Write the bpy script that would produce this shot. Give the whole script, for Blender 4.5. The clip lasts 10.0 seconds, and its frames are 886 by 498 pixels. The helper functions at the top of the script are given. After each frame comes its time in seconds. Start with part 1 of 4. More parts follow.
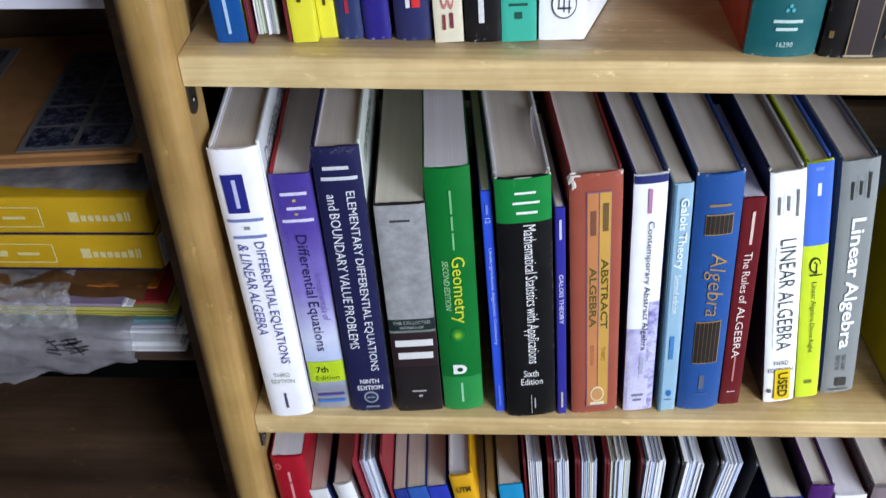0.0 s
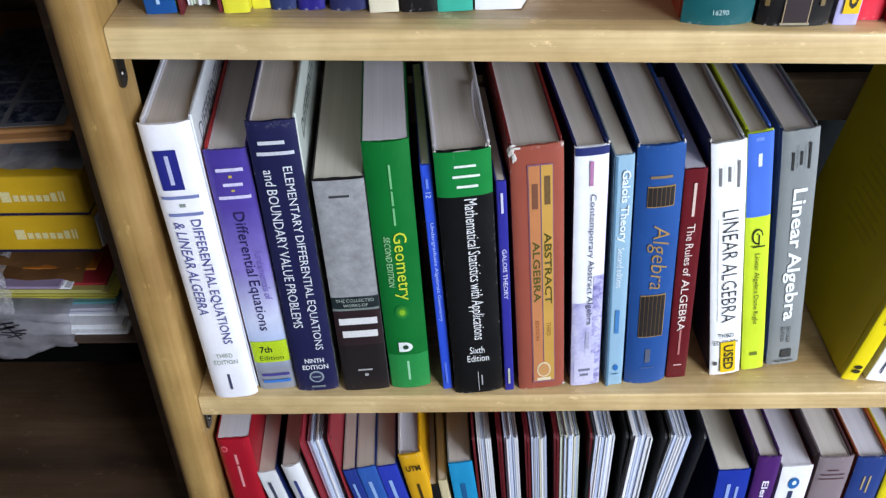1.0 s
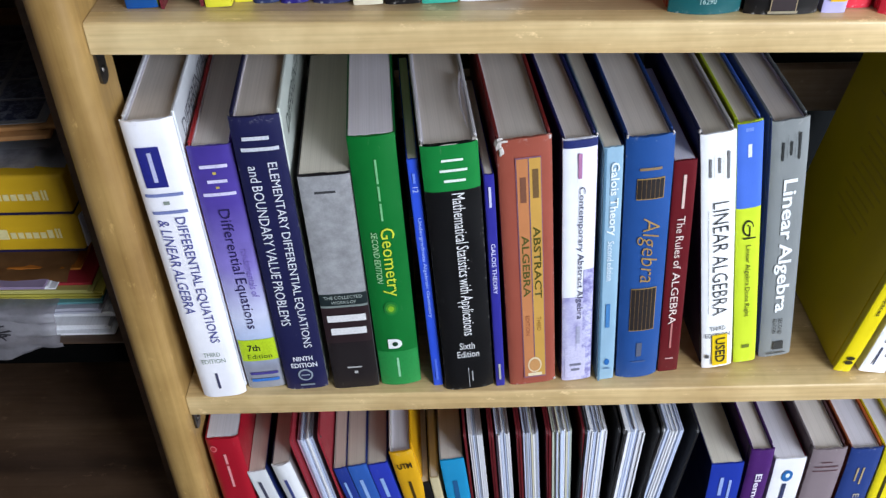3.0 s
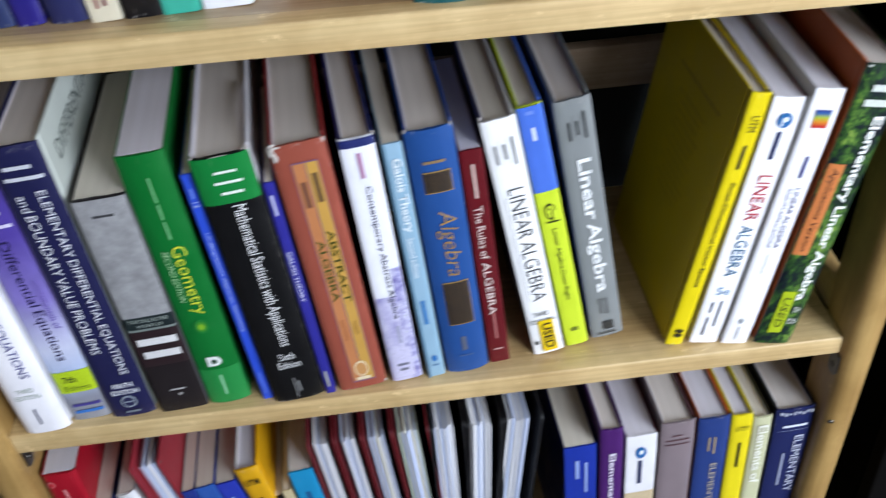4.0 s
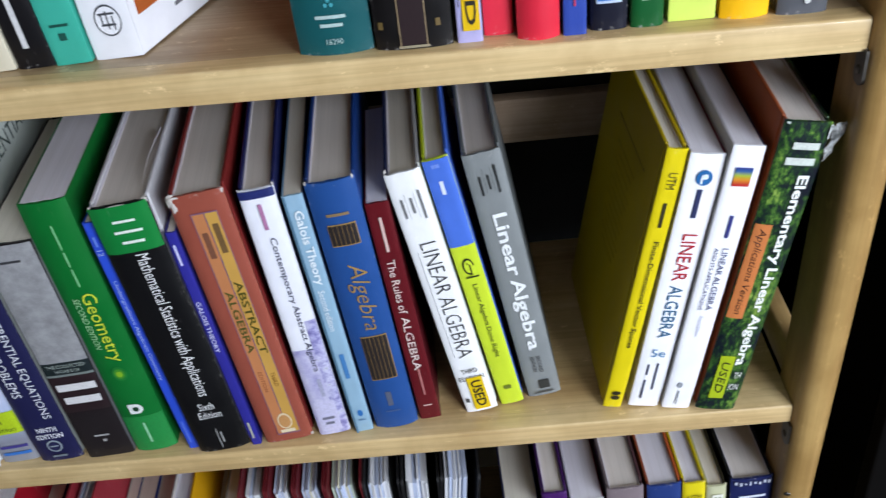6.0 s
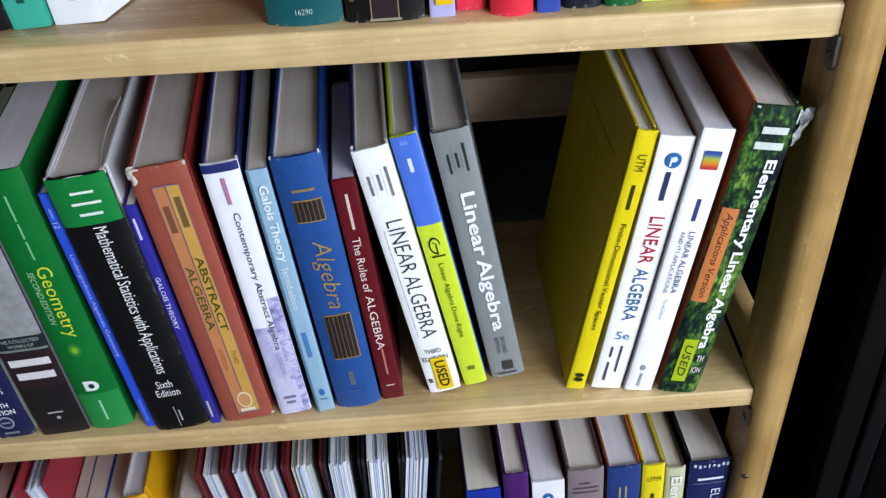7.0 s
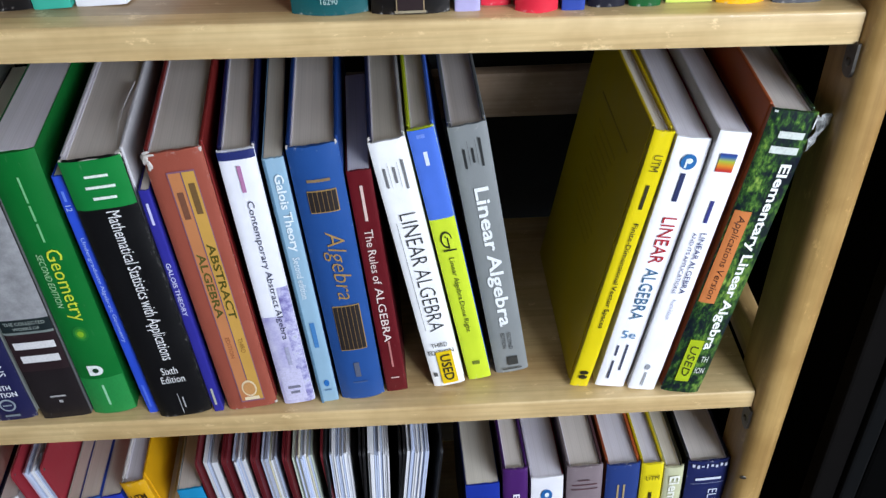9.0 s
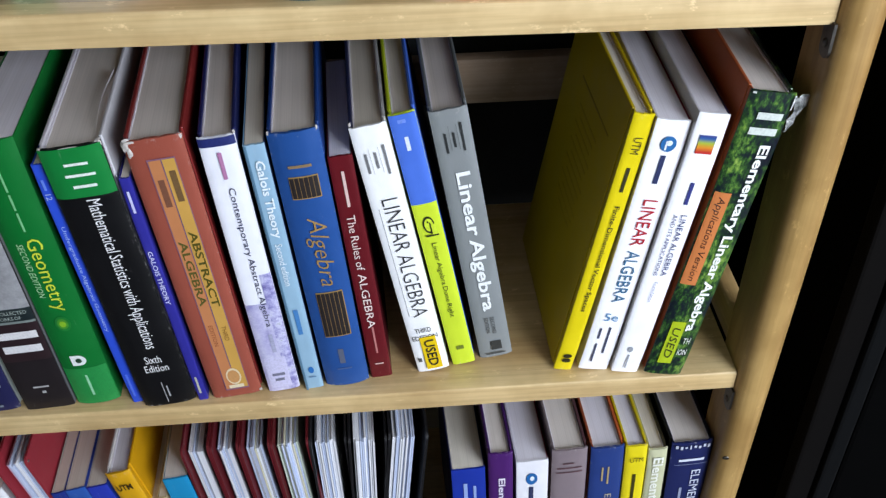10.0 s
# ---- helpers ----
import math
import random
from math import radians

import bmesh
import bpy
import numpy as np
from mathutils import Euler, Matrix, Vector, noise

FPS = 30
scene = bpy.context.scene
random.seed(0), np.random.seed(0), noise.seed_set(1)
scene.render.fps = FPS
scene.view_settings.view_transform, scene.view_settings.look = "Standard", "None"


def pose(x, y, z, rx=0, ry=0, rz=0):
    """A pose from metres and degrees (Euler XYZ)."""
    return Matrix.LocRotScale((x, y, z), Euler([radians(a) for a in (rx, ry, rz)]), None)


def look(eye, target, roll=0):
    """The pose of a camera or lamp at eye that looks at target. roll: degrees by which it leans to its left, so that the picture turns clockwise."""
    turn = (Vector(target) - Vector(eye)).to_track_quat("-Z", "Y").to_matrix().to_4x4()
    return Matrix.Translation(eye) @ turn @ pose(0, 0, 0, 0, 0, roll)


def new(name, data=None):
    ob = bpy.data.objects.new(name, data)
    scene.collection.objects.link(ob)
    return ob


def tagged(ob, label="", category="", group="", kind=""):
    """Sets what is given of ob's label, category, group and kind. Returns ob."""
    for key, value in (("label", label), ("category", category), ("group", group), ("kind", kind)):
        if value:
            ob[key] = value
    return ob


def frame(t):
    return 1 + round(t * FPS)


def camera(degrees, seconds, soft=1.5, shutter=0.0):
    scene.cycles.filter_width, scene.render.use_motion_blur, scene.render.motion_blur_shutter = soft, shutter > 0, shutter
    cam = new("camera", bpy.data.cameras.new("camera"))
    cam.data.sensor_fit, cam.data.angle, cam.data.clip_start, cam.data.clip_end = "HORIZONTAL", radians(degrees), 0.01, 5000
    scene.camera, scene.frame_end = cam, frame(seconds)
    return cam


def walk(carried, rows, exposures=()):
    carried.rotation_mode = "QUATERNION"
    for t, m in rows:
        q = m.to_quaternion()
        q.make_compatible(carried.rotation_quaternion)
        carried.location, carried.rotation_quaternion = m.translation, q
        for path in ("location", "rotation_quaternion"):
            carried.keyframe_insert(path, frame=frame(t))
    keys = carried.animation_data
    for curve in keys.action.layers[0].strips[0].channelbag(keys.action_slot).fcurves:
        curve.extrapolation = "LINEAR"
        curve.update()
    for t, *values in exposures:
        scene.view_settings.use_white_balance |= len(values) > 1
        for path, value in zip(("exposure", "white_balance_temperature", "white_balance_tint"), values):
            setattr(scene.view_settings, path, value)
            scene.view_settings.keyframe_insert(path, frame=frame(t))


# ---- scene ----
# ---- camera ----
cam = camera(50.3, 10.0, soft=1.3, shutter=0.4)
PATH = [
    (0, (0.1993, -0.5575, 1.6195), (0.1076, 1.0196, 0.3929), -1.68),
    (0.2, (0.2070, -0.5590, 1.6130), (0.1120, 1.0400, 0.4160), -1.90),
    (0.5, (0.2138, -0.5567, 1.6103), (0.1370, 1.0254, 0.3892), -1.74),
    (1, (0.2186, -0.5541, 1.6078), (0.1954, 1.0046, 0.3549), -0.87),
    (1.5, (0.2153, -0.5600, 1.6098), (0.1832, 0.9887, 0.3447), -1.32),
    (2, (0.2186, -0.5586, 1.6073), (0.1627, 0.9971, 0.3516), -2.19),
    (2.2, (0.2210, -0.5577, 1.6061), (0.1670, 1.0025, 0.3559), -2.15),
    (3.3, (0.2231, -0.5477, 1.6013), (0.2319, 1.0036, 0.3389), -1.33),
    (3.5, (0.2488, -0.5531, 1.6003), (0.2578, 0.9944, 0.3333), -2.47),
    (3.8, (0.2967, -0.5392, 1.5950), (0.3517, 0.9942, 0.3121), -4.47),
    (4, (0.3494, -0.5399, 1.5938), (0.4081, 1.0022, 0.3216), -4.96),
    (4.2, (0.3884, -0.5427, 1.5908), (0.4637, 1.0177, 0.3421), -4.73),
    (4.5, (0.4313, -0.5374, 1.5975), (0.4836, 1.0330, 0.3602), -5.18),
    (5, (0.4555, -0.5258, 1.5826), (0.3879, 1.0788, 0.3906), -7.33),
    (5.5, (0.4554, -0.5267, 1.5822), (0.3091, 1.0771, 0.3964), -8.59),
    (6, (0.4682, -0.5247, 1.5830), (0.3799, 1.0744, 0.3850), -6.95),
    (6.2, (0.4727, -0.5233, 1.5761), (0.4196, 1.0745, 0.3745), -6.13),
    (7.5, (0.4539, -0.5184, 1.5791), (0.4587, 1.0438, 0.3303), -3.60),
    (8, (0.4493, -0.5290, 1.5828), (0.4695, 1.0406, 0.3435), -2.77),
    (8.5, (0.4407, -0.5247, 1.5829), (0.4714, 1.0499, 0.3503), -1.92),
    (9, (0.4410, -0.5192, 1.5780), (0.4736, 1.0448, 0.3318), -1.65),
    (9.5, (0.4432, -0.5214, 1.5740), (0.4895, 1.0299, 0.3125), -1.85),
    (10, (0.4420, -0.5234, 1.5753), (0.5069, 1.0275, 0.3142), -1.59),
]
walk(cam, [(t, look(eye, target, roll)) for t, eye, target, roll in PATH], [(0, 0.17), (3.3, 0.14), (4.2, 0.02), (5, -0.12), (6.2, -0.14), (7.5, -0.1), (10, -0.08)])

# ---- world, window light, exposure ----
world = bpy.data.worlds.new("sky")
scene.world = world
world.use_nodes = True
sky = world.node_tree.nodes.new("ShaderNodeTexSky")
sky.sky_type, sky.sun_disc, sky.sun_elevation, sky.sun_rotation = "NISHITA", False, radians(40), radians(200)
background = world.node_tree.nodes["Background"]
background.inputs[1].default_value = 0.1
world.node_tree.links.new(sky.outputs[0], background.inputs[0])

# The room: back wall behind the bookcase, window in the wall behind the viewer.
ROOM = dict(x0=-1.7, x1=2.7, y0=-1.9, y1=0.33, z1=2.9)
WINDOW = dict(x0=1.25, x1=2.65, z0=1.15, z1=2.5)
window_lamp = bpy.data.lights.new("window_light", "AREA")
window_lamp.shape, window_lamp.size, window_lamp.size_y = "RECTANGLE", 1.4, 1.35
window_lamp.energy, window_lamp.color = 108, (0.86, 0.95, 1.1)
window_light = new("window_light", window_lamp)
window_light.matrix_world = look((1.95, -1.88, 1.825), (1.95, 0, 1.825))


# ---- materials ----
def col(r, g, b):
    """Linear colour from display values 0 to 255."""
    return tuple((c / 255 / 12.92 if c / 255 <= 0.04045 else ((c / 255 + 0.055) / 1.055) ** 2.4) for c in (r, g, b)) + (1.0,)


class Nodes:
    def __init__(self, name, rough=0.5, metal=0.0, coat=0.0):
        self.mat = bpy.data.materials.new(name)
        self.mat.use_nodes = True
        self.tree = self.mat.node_tree
        self.shader = self.tree.nodes["Principled BSDF"]
        self.shader.inputs["Roughness"].default_value = rough
        self.shader.inputs["Metallic"].default_value = metal
        self.shader.inputs["Coat Weight"].default_value = coat

    def add(self, kind, **values):
        node = self.tree.nodes.new(kind)
        for key, value in values.items():
            node.inputs[key.replace("_", " ")].default_value = value
        return node

    def link(self, a, out, b, socket):
        self.tree.links.new(a.outputs[out], b.inputs[socket])

    def coords(self, scale, kind="Object"):
        tc, mp = self.tree.nodes.new("ShaderNodeTexCoord"), self.add("ShaderNodeMapping")
        mp.inputs["Scale"].default_value = scale
        self.link(tc, kind, mp, "Vector")
        return mp

    def noise(self, vec, scale, detail=3.0, rough=0.55):
        n = self.add("ShaderNodeTexNoise", Scale=scale, Detail=detail, Roughness=rough)
        self.link(vec, 0, n, "Vector")
        return n

    def ramp(self, src, stops, out=0):
        r = self.tree.nodes.new("ShaderNodeValToRGB")
        while len(r.color_ramp.elements) < len(stops):
            r.color_ramp.elements.new(0.5)
        for e, (p, c) in zip(r.color_ramp.elements, stops):
            e.position, e.color = p, c
        self.link(src, out, r, 0)
        return r

    def mix(self, fac, a, b, mode="MIX"):
        m = self.tree.nodes.new("ShaderNodeMix")
        m.data_type, m.blend_type = "RGBA", mode
        for socket, v in ((0, fac), (6, a), (7, b)):
            if isinstance(v, tuple) and len(v) == 2:
                self.tree.links.new(v[0].outputs[v[1]], m.inputs[socket])
            else:
                m.inputs[socket].default_value = v
        return m

    def color(self, node, out=0):
        self.link(node, out, self.shader, "Base Color")

    def bump(self, src, strength, distance=0.001):
        b = self.add("ShaderNodeBump", Strength=strength, Distance=distance)
        self.link(src, 0, b, "Height")
        self.link(b, 0, self.shader, "Normal")


WHITE = (1.0, 1.0, 1.0, 1.0)
made = {}


def printed(rgb, rough=0.38, gloss=0.15, grain=0.12, worn_edges=False):
    """Coated printed paper or cloth: faint mottling, fine scuffs and a fine relief."""
    key = ("printed", rgb, rough, gloss, grain, worn_edges)
    if key not in made:
        n = Nodes("printed_cover", rough, 0, gloss * 0.5)
        n.shader.inputs["Specular IOR Level"].default_value = 0.3
        v = n.coords((1, 1, 1))
        big, fine = n.noise(v, 30, 4), n.noise(v, 900, 2)
        tone = n.ramp(big, [(0.3, (1 - grain, 1 - grain, 1 - grain, 1)), (0.7, WHITE)])
        base = n.mix(1.0, col(*rgb), (tone, 0), "MULTIPLY")
        scuff = n.ramp(n.noise(n.coords((1, 1, 0.25)), 220, 5, 0.7), [(0.66, (0, 0, 0, 1)), (0.82, (0.20, 0.20, 0.20, 1))])
        worn = n.mix((scuff, 0), (base, 2), (0.62, 0.6, 0.58, 1))
        if worn_edges:
            # Rubbed-through board at the head, tail and side edges of the piece.
            sep = n.tree.nodes.new("ShaderNodeSeparateXYZ")
            n.link(n.tree.nodes.new("ShaderNodeTexCoord"), "Generated", sep, 0)
            up = n.ramp(sep, [(0.0, (0.8, 0.8, 0.8, 1)), (0.012, (0, 0, 0, 1)), (0.975, (0, 0, 0, 1)), (1.0, (0.55, 0.55, 0.55, 1))], 2)
            side = n.ramp(sep, [(0.0, (0.6, 0.6, 0.6, 1)), (0.035, (0, 0, 0, 1)), (0.965, (0, 0, 0, 1)), (1.0, (0.6, 0.6, 0.6, 1))], 0)
            rub = n.ramp(n.noise(v, 260, 6, 0.7), [(0.56, (0, 0, 0, 1)), (0.7, WHITE)])
            edge = n.mix(1.0, (up, 0), (side, 0), "LIGHTEN")
            worn = n.mix((n.mix(1.0, (edge, 2), (rub, 0), "MULTIPLY"), 2), (worn, 2), (0.6, 0.57, 0.54, 1))
        n.color(worn, 2)
        r = n.ramp(big, [(0.3, (rough - 0.08,) * 3 + (1,)), (0.7, (rough + 0.1,) * 3 + (1,))])
        n.link(r, 0, n.shader, "Roughness")
        # Fine paper grain over the slow waves of a handled cover.
        relief = n.mix(0.55, (fine, 0), (n.noise(v, 70, 3), 0))
        bump = n.add("ShaderNodeBump", Strength=0.16, Distance=0.0012)
        n.link(relief, 2, bump, "Height")
        n.link(bump, 0, n.shader, "Normal")
        made[key] = n.mat
    return made[key]


def ink(rgb):
    key = ("ink", rgb)
    if key not in made:
        n = Nodes("ink", 0.45)
        tone = n.ramp(n.noise(n.coords((1, 1, 1)), 600, 3), [(0.25, (0.8, 0.8, 0.8, 1)), (0.55, WHITE)])
        n.color(n.mix(1.0, col(*rgb), (tone, 0), "MULTIPLY"), 2)
        made[key] = n.mat
    return made[key]


def graded(name, stops, scale, low=0.0, mottle=0.15):
    """A printed gradient up the spine; stops of (height share, rgb). scale: spine height."""
    n = Nodes(name, 0.35, 0, 0.2)
    tc, sep = n.tree.nodes.new("ShaderNodeTexCoord"), n.tree.nodes.new("ShaderNodeSeparateXYZ")
    n.link(tc, "Object", sep, 0)
    div = n.tree.nodes.new("ShaderNodeMath")
    div.operation = "DIVIDE"
    div.inputs[1].default_value = scale
    n.link(sep, 2, div, 0)
    wob = n.noise(n.coords((1, 1, 1)), 60, 4)
    r = n.ramp(div, [(p, col(*c)) for p, c in stops])
    tone = n.ramp(wob, [(0.3, (1 - mottle,) * 3 + (1,)), (0.7, WHITE)])
    n.color(n.mix(1.0, (r, 0), (tone, 0), "MULTIPLY"), 2)
    return n.mat


def photo(name, stops, scale, stretch=(1, 1, 1), detail=8, leaves=0.0):
    """A printed picture of natural texture: irregular patches of several tones, broken up by small leaves."""
    n = Nodes(name, 0.32, 0, 0.2)
    warp = n.noise(n.coords(stretch), scale, detail, 0.72)
    if leaves:
        warp = n.mix(leaves, (warp, 0), (n.noise(n.coords((1, 1, 0.45)), 420, 3, 0.7), 0))
        n.color(n.ramp(warp, [(p, col(*c)) for p, c in stops], 2))
        return n.mat
    n.color(n.ramp(warp, [(p, col(*c)) for p, c in stops]))
    return n.mat


def paper(name, rgb, axis=0, dark=0.92, freq=1500):
    """The cut edge of a block of pages: fine lines along the sheets, foxing at a larger scale."""
    n = Nodes(name, 0.85)
    s = [6.0, 6.0, 6.0]
    s[axis] = freq
    lines = n.ramp(n.noise(n.coords(tuple(s)), 1.0, 2), [(0.35, (dark, dark, dark, 1)), (0.62, WHITE)])
    wide = [3.0, 3.0, 3.0]
    wide[axis] = 160
    bands = n.ramp(n.noise(n.coords(tuple(wide)), 1.0, 3), [(0.3, (0.92, 0.915, 0.90, 1)), (0.65, WHITE)])
    m = n.mix(1.0, col(*rgb), (lines, 0), "MULTIPLY")
    m = n.mix(1.0, (m, 2), (bands, 0), "MULTIPLY")
    n.color(m, 2)
    n.bump(lines, 0.15, 0.0003)
    return n.mat


def wood(name, light, mid, deep, axis, rough=0.4, scale=1.0, coat=0.15):
    """Sawn wood with the grain along one axis: broad figure, fine fibres, a few darker streaks."""
    n = Nodes(name, rough, 0, coat)
    s = [20.0 * scale] * 3
    s[axis] = 2.2 * scale
    v = n.coords(tuple(s))
    figure = n.noise(v, 1.0, 5, 0.6)
    figure.inputs["Distortion"].default_value = 0.7
    f = [260.0 * scale] * 3
    f[axis] = 6.0 * scale
    fibre = n.noise(n.coords(tuple(f)), 1.0, 3)
    tone = n.ramp(figure, [(0.28, col(*deep)), (0.48, col(*mid)), (0.7, col(*light))])
    fine = n.ramp(fibre, [(0.32, (0.80, 0.77, 0.72, 1)), (0.58, WHITE)])
    streak = n.ramp(n.noise(n.coords(tuple(c * 0.55 for c in s)), 1.0, 2), [(0.56, WHITE), (0.72, (0.76, 0.64, 0.5, 1))])
    m = n.mix(0.8, (tone, 0), (fine, 0), "MULTIPLY")
    m = n.mix(0.7, (m, 2), (streak, 0), "MULTIPLY")
    blotch = n.ramp(n.noise(n.coords((1, 1, 1)), 15, 4, 0.6), [(0.34, (0.72, 0.67, 0.60, 1)), (0.62, WHITE)])
    m = n.mix(0.85, (m, 2), (blotch, 0), "MULTIPLY")
    # Small flakes and scratches in the varnish.
    c = [90.0] * 3
    c[axis] = 45.0
    flake = n.ramp(n.noise(n.coords(tuple(c)), 1.0, 6, 0.75), [(0.60, (0, 0, 0, 1)), (0.68, (0.6, 0.6, 0.6, 1))])
    m = n.mix((flake, 0), (m, 2), tuple(min(1.0, x * 1.25) for x in col(*light)[:3]) + (1.0,))
    n.color(m, 2)
    r = n.ramp(figure, [(0.3, (rough + 0.08,) * 3 + (1,)), (0.7, (rough - 0.06,) * 3 + (1,))])
    n.link(r, 0, n.shader, "Roughness")
    n.bump(fibre, 0.18, 0.0006)
    return n.mat


def plain(name, rgb, rough=0.6, metal=0.0, mottle=0.12, scale=25, coat=0.0):
    n = Nodes(name, rough, metal, coat)
    n.shader.inputs["Specular IOR Level"].default_value = 0.5 if rough < 0.9 else 0.1
    v = n.coords((1, 1, 1))
    tone = n.ramp(n.noise(v, scale, 5), [(0.3, (1 - mottle,) * 3 + (1,)), (0.7, WHITE)])
    n.color(n.mix(1.0, col(*rgb), (tone, 0), "MULTIPLY"), 2)
    n.bump(n.noise(v, scale * 18, 2), 0.1, 0.0006)
    return n.mat


PINE_X = wood("pine_along", (230, 205, 154), (219, 190, 138), (204, 172, 118), 0)
# Slat wood toned darker and greyer, for the shade behind the books.
SLAT = wood("shade_toned_slat", (196, 174, 150), (182, 160, 138), (160, 140, 120), 0, 0.6)
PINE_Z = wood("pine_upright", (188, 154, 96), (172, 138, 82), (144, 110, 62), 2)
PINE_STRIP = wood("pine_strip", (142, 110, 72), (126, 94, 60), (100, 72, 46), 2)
PINE_TOP = wood("pine_board", (202, 178, 140), (190, 164, 126), (170, 142, 104), 0)
PINE_Y = wood("pine_deep", (220, 188, 132), (204, 168, 110), (180, 140, 86), 1)
DARK_WOOD = wood("dark_laminate", (112, 88, 68), (90, 69, 53), (66, 49, 38), 0, 0.42, 0.8, 0.1)
PAGES = paper("page_edges", (226, 216, 207))
PAGES_CREAM = paper("page_edges_cream", (226, 217, 202))
PAGES_LILAC = paper("page_edges_bright", (230, 225, 232))
FRAYED = plain("frayed_board", (214, 206, 198), 0.7, 0, 0.35, 300)
STEEL = plain("worn_steel", (120, 116, 110), 0.35, 1.0, 0.3, 120)
WALL = plain("wall_paint", (180, 176, 170), 0.85, 0, 0.06, 8)
# Wall behind the bookcase: the deep shade there is put into this dark colour.
WALL_SHADE = plain("shade_dark_wall", (38, 42, 43), 0.8, 0, 0.2, 8)
CEIL = plain("ceiling_paint", (214, 212, 208), 0.9, 0, 0.04, 8)
FLOOR = plain("floor_carpet", (104, 97, 90), 0.95, 0, 0.3, 60)
# Near-black that carries deep shade in its colour; gloss cut against window sheen.
SHADE_BLACK = plain("shade_black", (4, 4, 4), 0.95, 0, 0.25, 14)
SHADE_BLACK.node_tree.nodes["Principled BSDF"].inputs["Specular IOR Level"].default_value = 0.03


# ---- mesh helpers ----
def part(name, bm, material, parent, label=""):
    """Links a bmesh as one mesh object under a thing, a part or nothing."""
    mesh = bpy.data.meshes.new(name)
    bm.normal_update()
    bm.to_mesh(mesh)
    bm.free()
    mesh.materials.append(material)
    ob = new(name, mesh)
    ob.parent = parent
    return tagged(ob, label)


def box(x0, x1, y0, y1, z0, z1, bevel=0.0, segments=2, bm=None):
    bm = bm or bmesh.new()
    made_now = bmesh.ops.create_cube(bm, size=1.0)["verts"]
    for v in made_now:
        v.co = (x0 + (v.co.x + 0.5) * (x1 - x0), y0 + (v.co.y + 0.5) * (y1 - y0), z0 + (v.co.z + 0.5) * (z1 - z0))
    if bevel:
        edges = list({e for v in made_now for e in v.link_edges})
        bmesh.ops.bevel(bm, geom=edges, offset=bevel, segments=segments, profile=0.5, affect="EDGES")
    return bm


def smooth(ob, angle=40):
    for p in ob.data.polygons:
        p.use_smooth = True
    ob.data.set_sharp_from_angle(angle=radians(angle))
    return ob


def thing(name, m, label, category, group="", kind=""):
    ob = new(name)
    ob.empty_display_size = 0.02
    ob.matrix_world = m
    return tagged(ob, label, category, group, kind)


class Face:
    """The outer face of a spine, w wide and h high, bulging by b towards the viewer: places print on it."""

    def __init__(self, w, h, b, p):
        self.w, self.h, self.b, self.p = w, h, b, p

    def y(self, x):
        return -self.b * (1 - min(1.0, abs(2 * x / self.w - 1)) ** self.p)

    def at(self, u, v, layer):
        x = u * self.w
        return (x, self.y(x) - 0.00025 * layer - 0.0002, self.h * (1 - v))


def lettering(parent, face, text, u0, u1, v0, v1, material, across=False, bold=0.0, slant=0.0, layer=3, name="lettering"):
    """Words in the built-in font, fitted into a stretch of the face: down the spine, or across it."""
    curve = bpy.data.curves.new(name, "FONT")
    curve.body, curve.size, curve.resolution_u, curve.offset, curve.shear = text, 1.0, 2, bold, slant
    curve.space_word = 0.7
    tmp = bpy.data.objects.new(name, curve)
    mesh = bpy.data.meshes.new_from_object(tmp)
    bpy.data.objects.remove(tmp)
    bpy.data.curves.remove(curve)
    xs, ys = [v.co.x for v in mesh.vertices], [v.co.y for v in mesh.vertices]
    x0, y0, dx, dy = min(xs), min(ys), max(xs) - min(xs), max(ys) - min(ys)
    for v in mesh.vertices:
        s, t = (v.co.x - x0) / dx, (v.co.y - y0) / dy
        v.co = face.at(u0 + s * (u1 - u0), v1 - t * (v1 - v0), layer) if across else face.at(u0 + t * (u1 - u0), v0 + s * (v1 - v0), layer)
    mesh.materials.clear()
    mesh.materials.append(material)
    ob = new(name, mesh)
    ob.parent = parent
    return ob


def patch(parent, face, u0, u1, v0, v1, material, layer=1, name="printed_panel", columns=14, disc=False):
    """A printed panel or bar that lies on the face; disc: a round one."""
    bm = bmesh.new()
    if disc:
        rim = [bm.verts.new(face.at((u0 + u1) / 2 + (u1 - u0) / 2 * math.cos(a * math.tau / 20), (v0 + v1) / 2 + (v1 - v0) / 2 * math.sin(a * math.tau / 20), layer)) for a in range(20)]
        bm.faces.new(rim[::-1])
    else:
        rows = [[bm.verts.new(face.at(u0 + (u1 - u0) * i / columns, v, layer)) for i in range(columns + 1)] for v in (v0, v1)]
        for i in range(columns):
            bm.faces.new((rows[1][i], rows[1][i + 1], rows[0][i + 1], rows[0][i]))
    return smooth(part(name, bm, material, parent), 60)


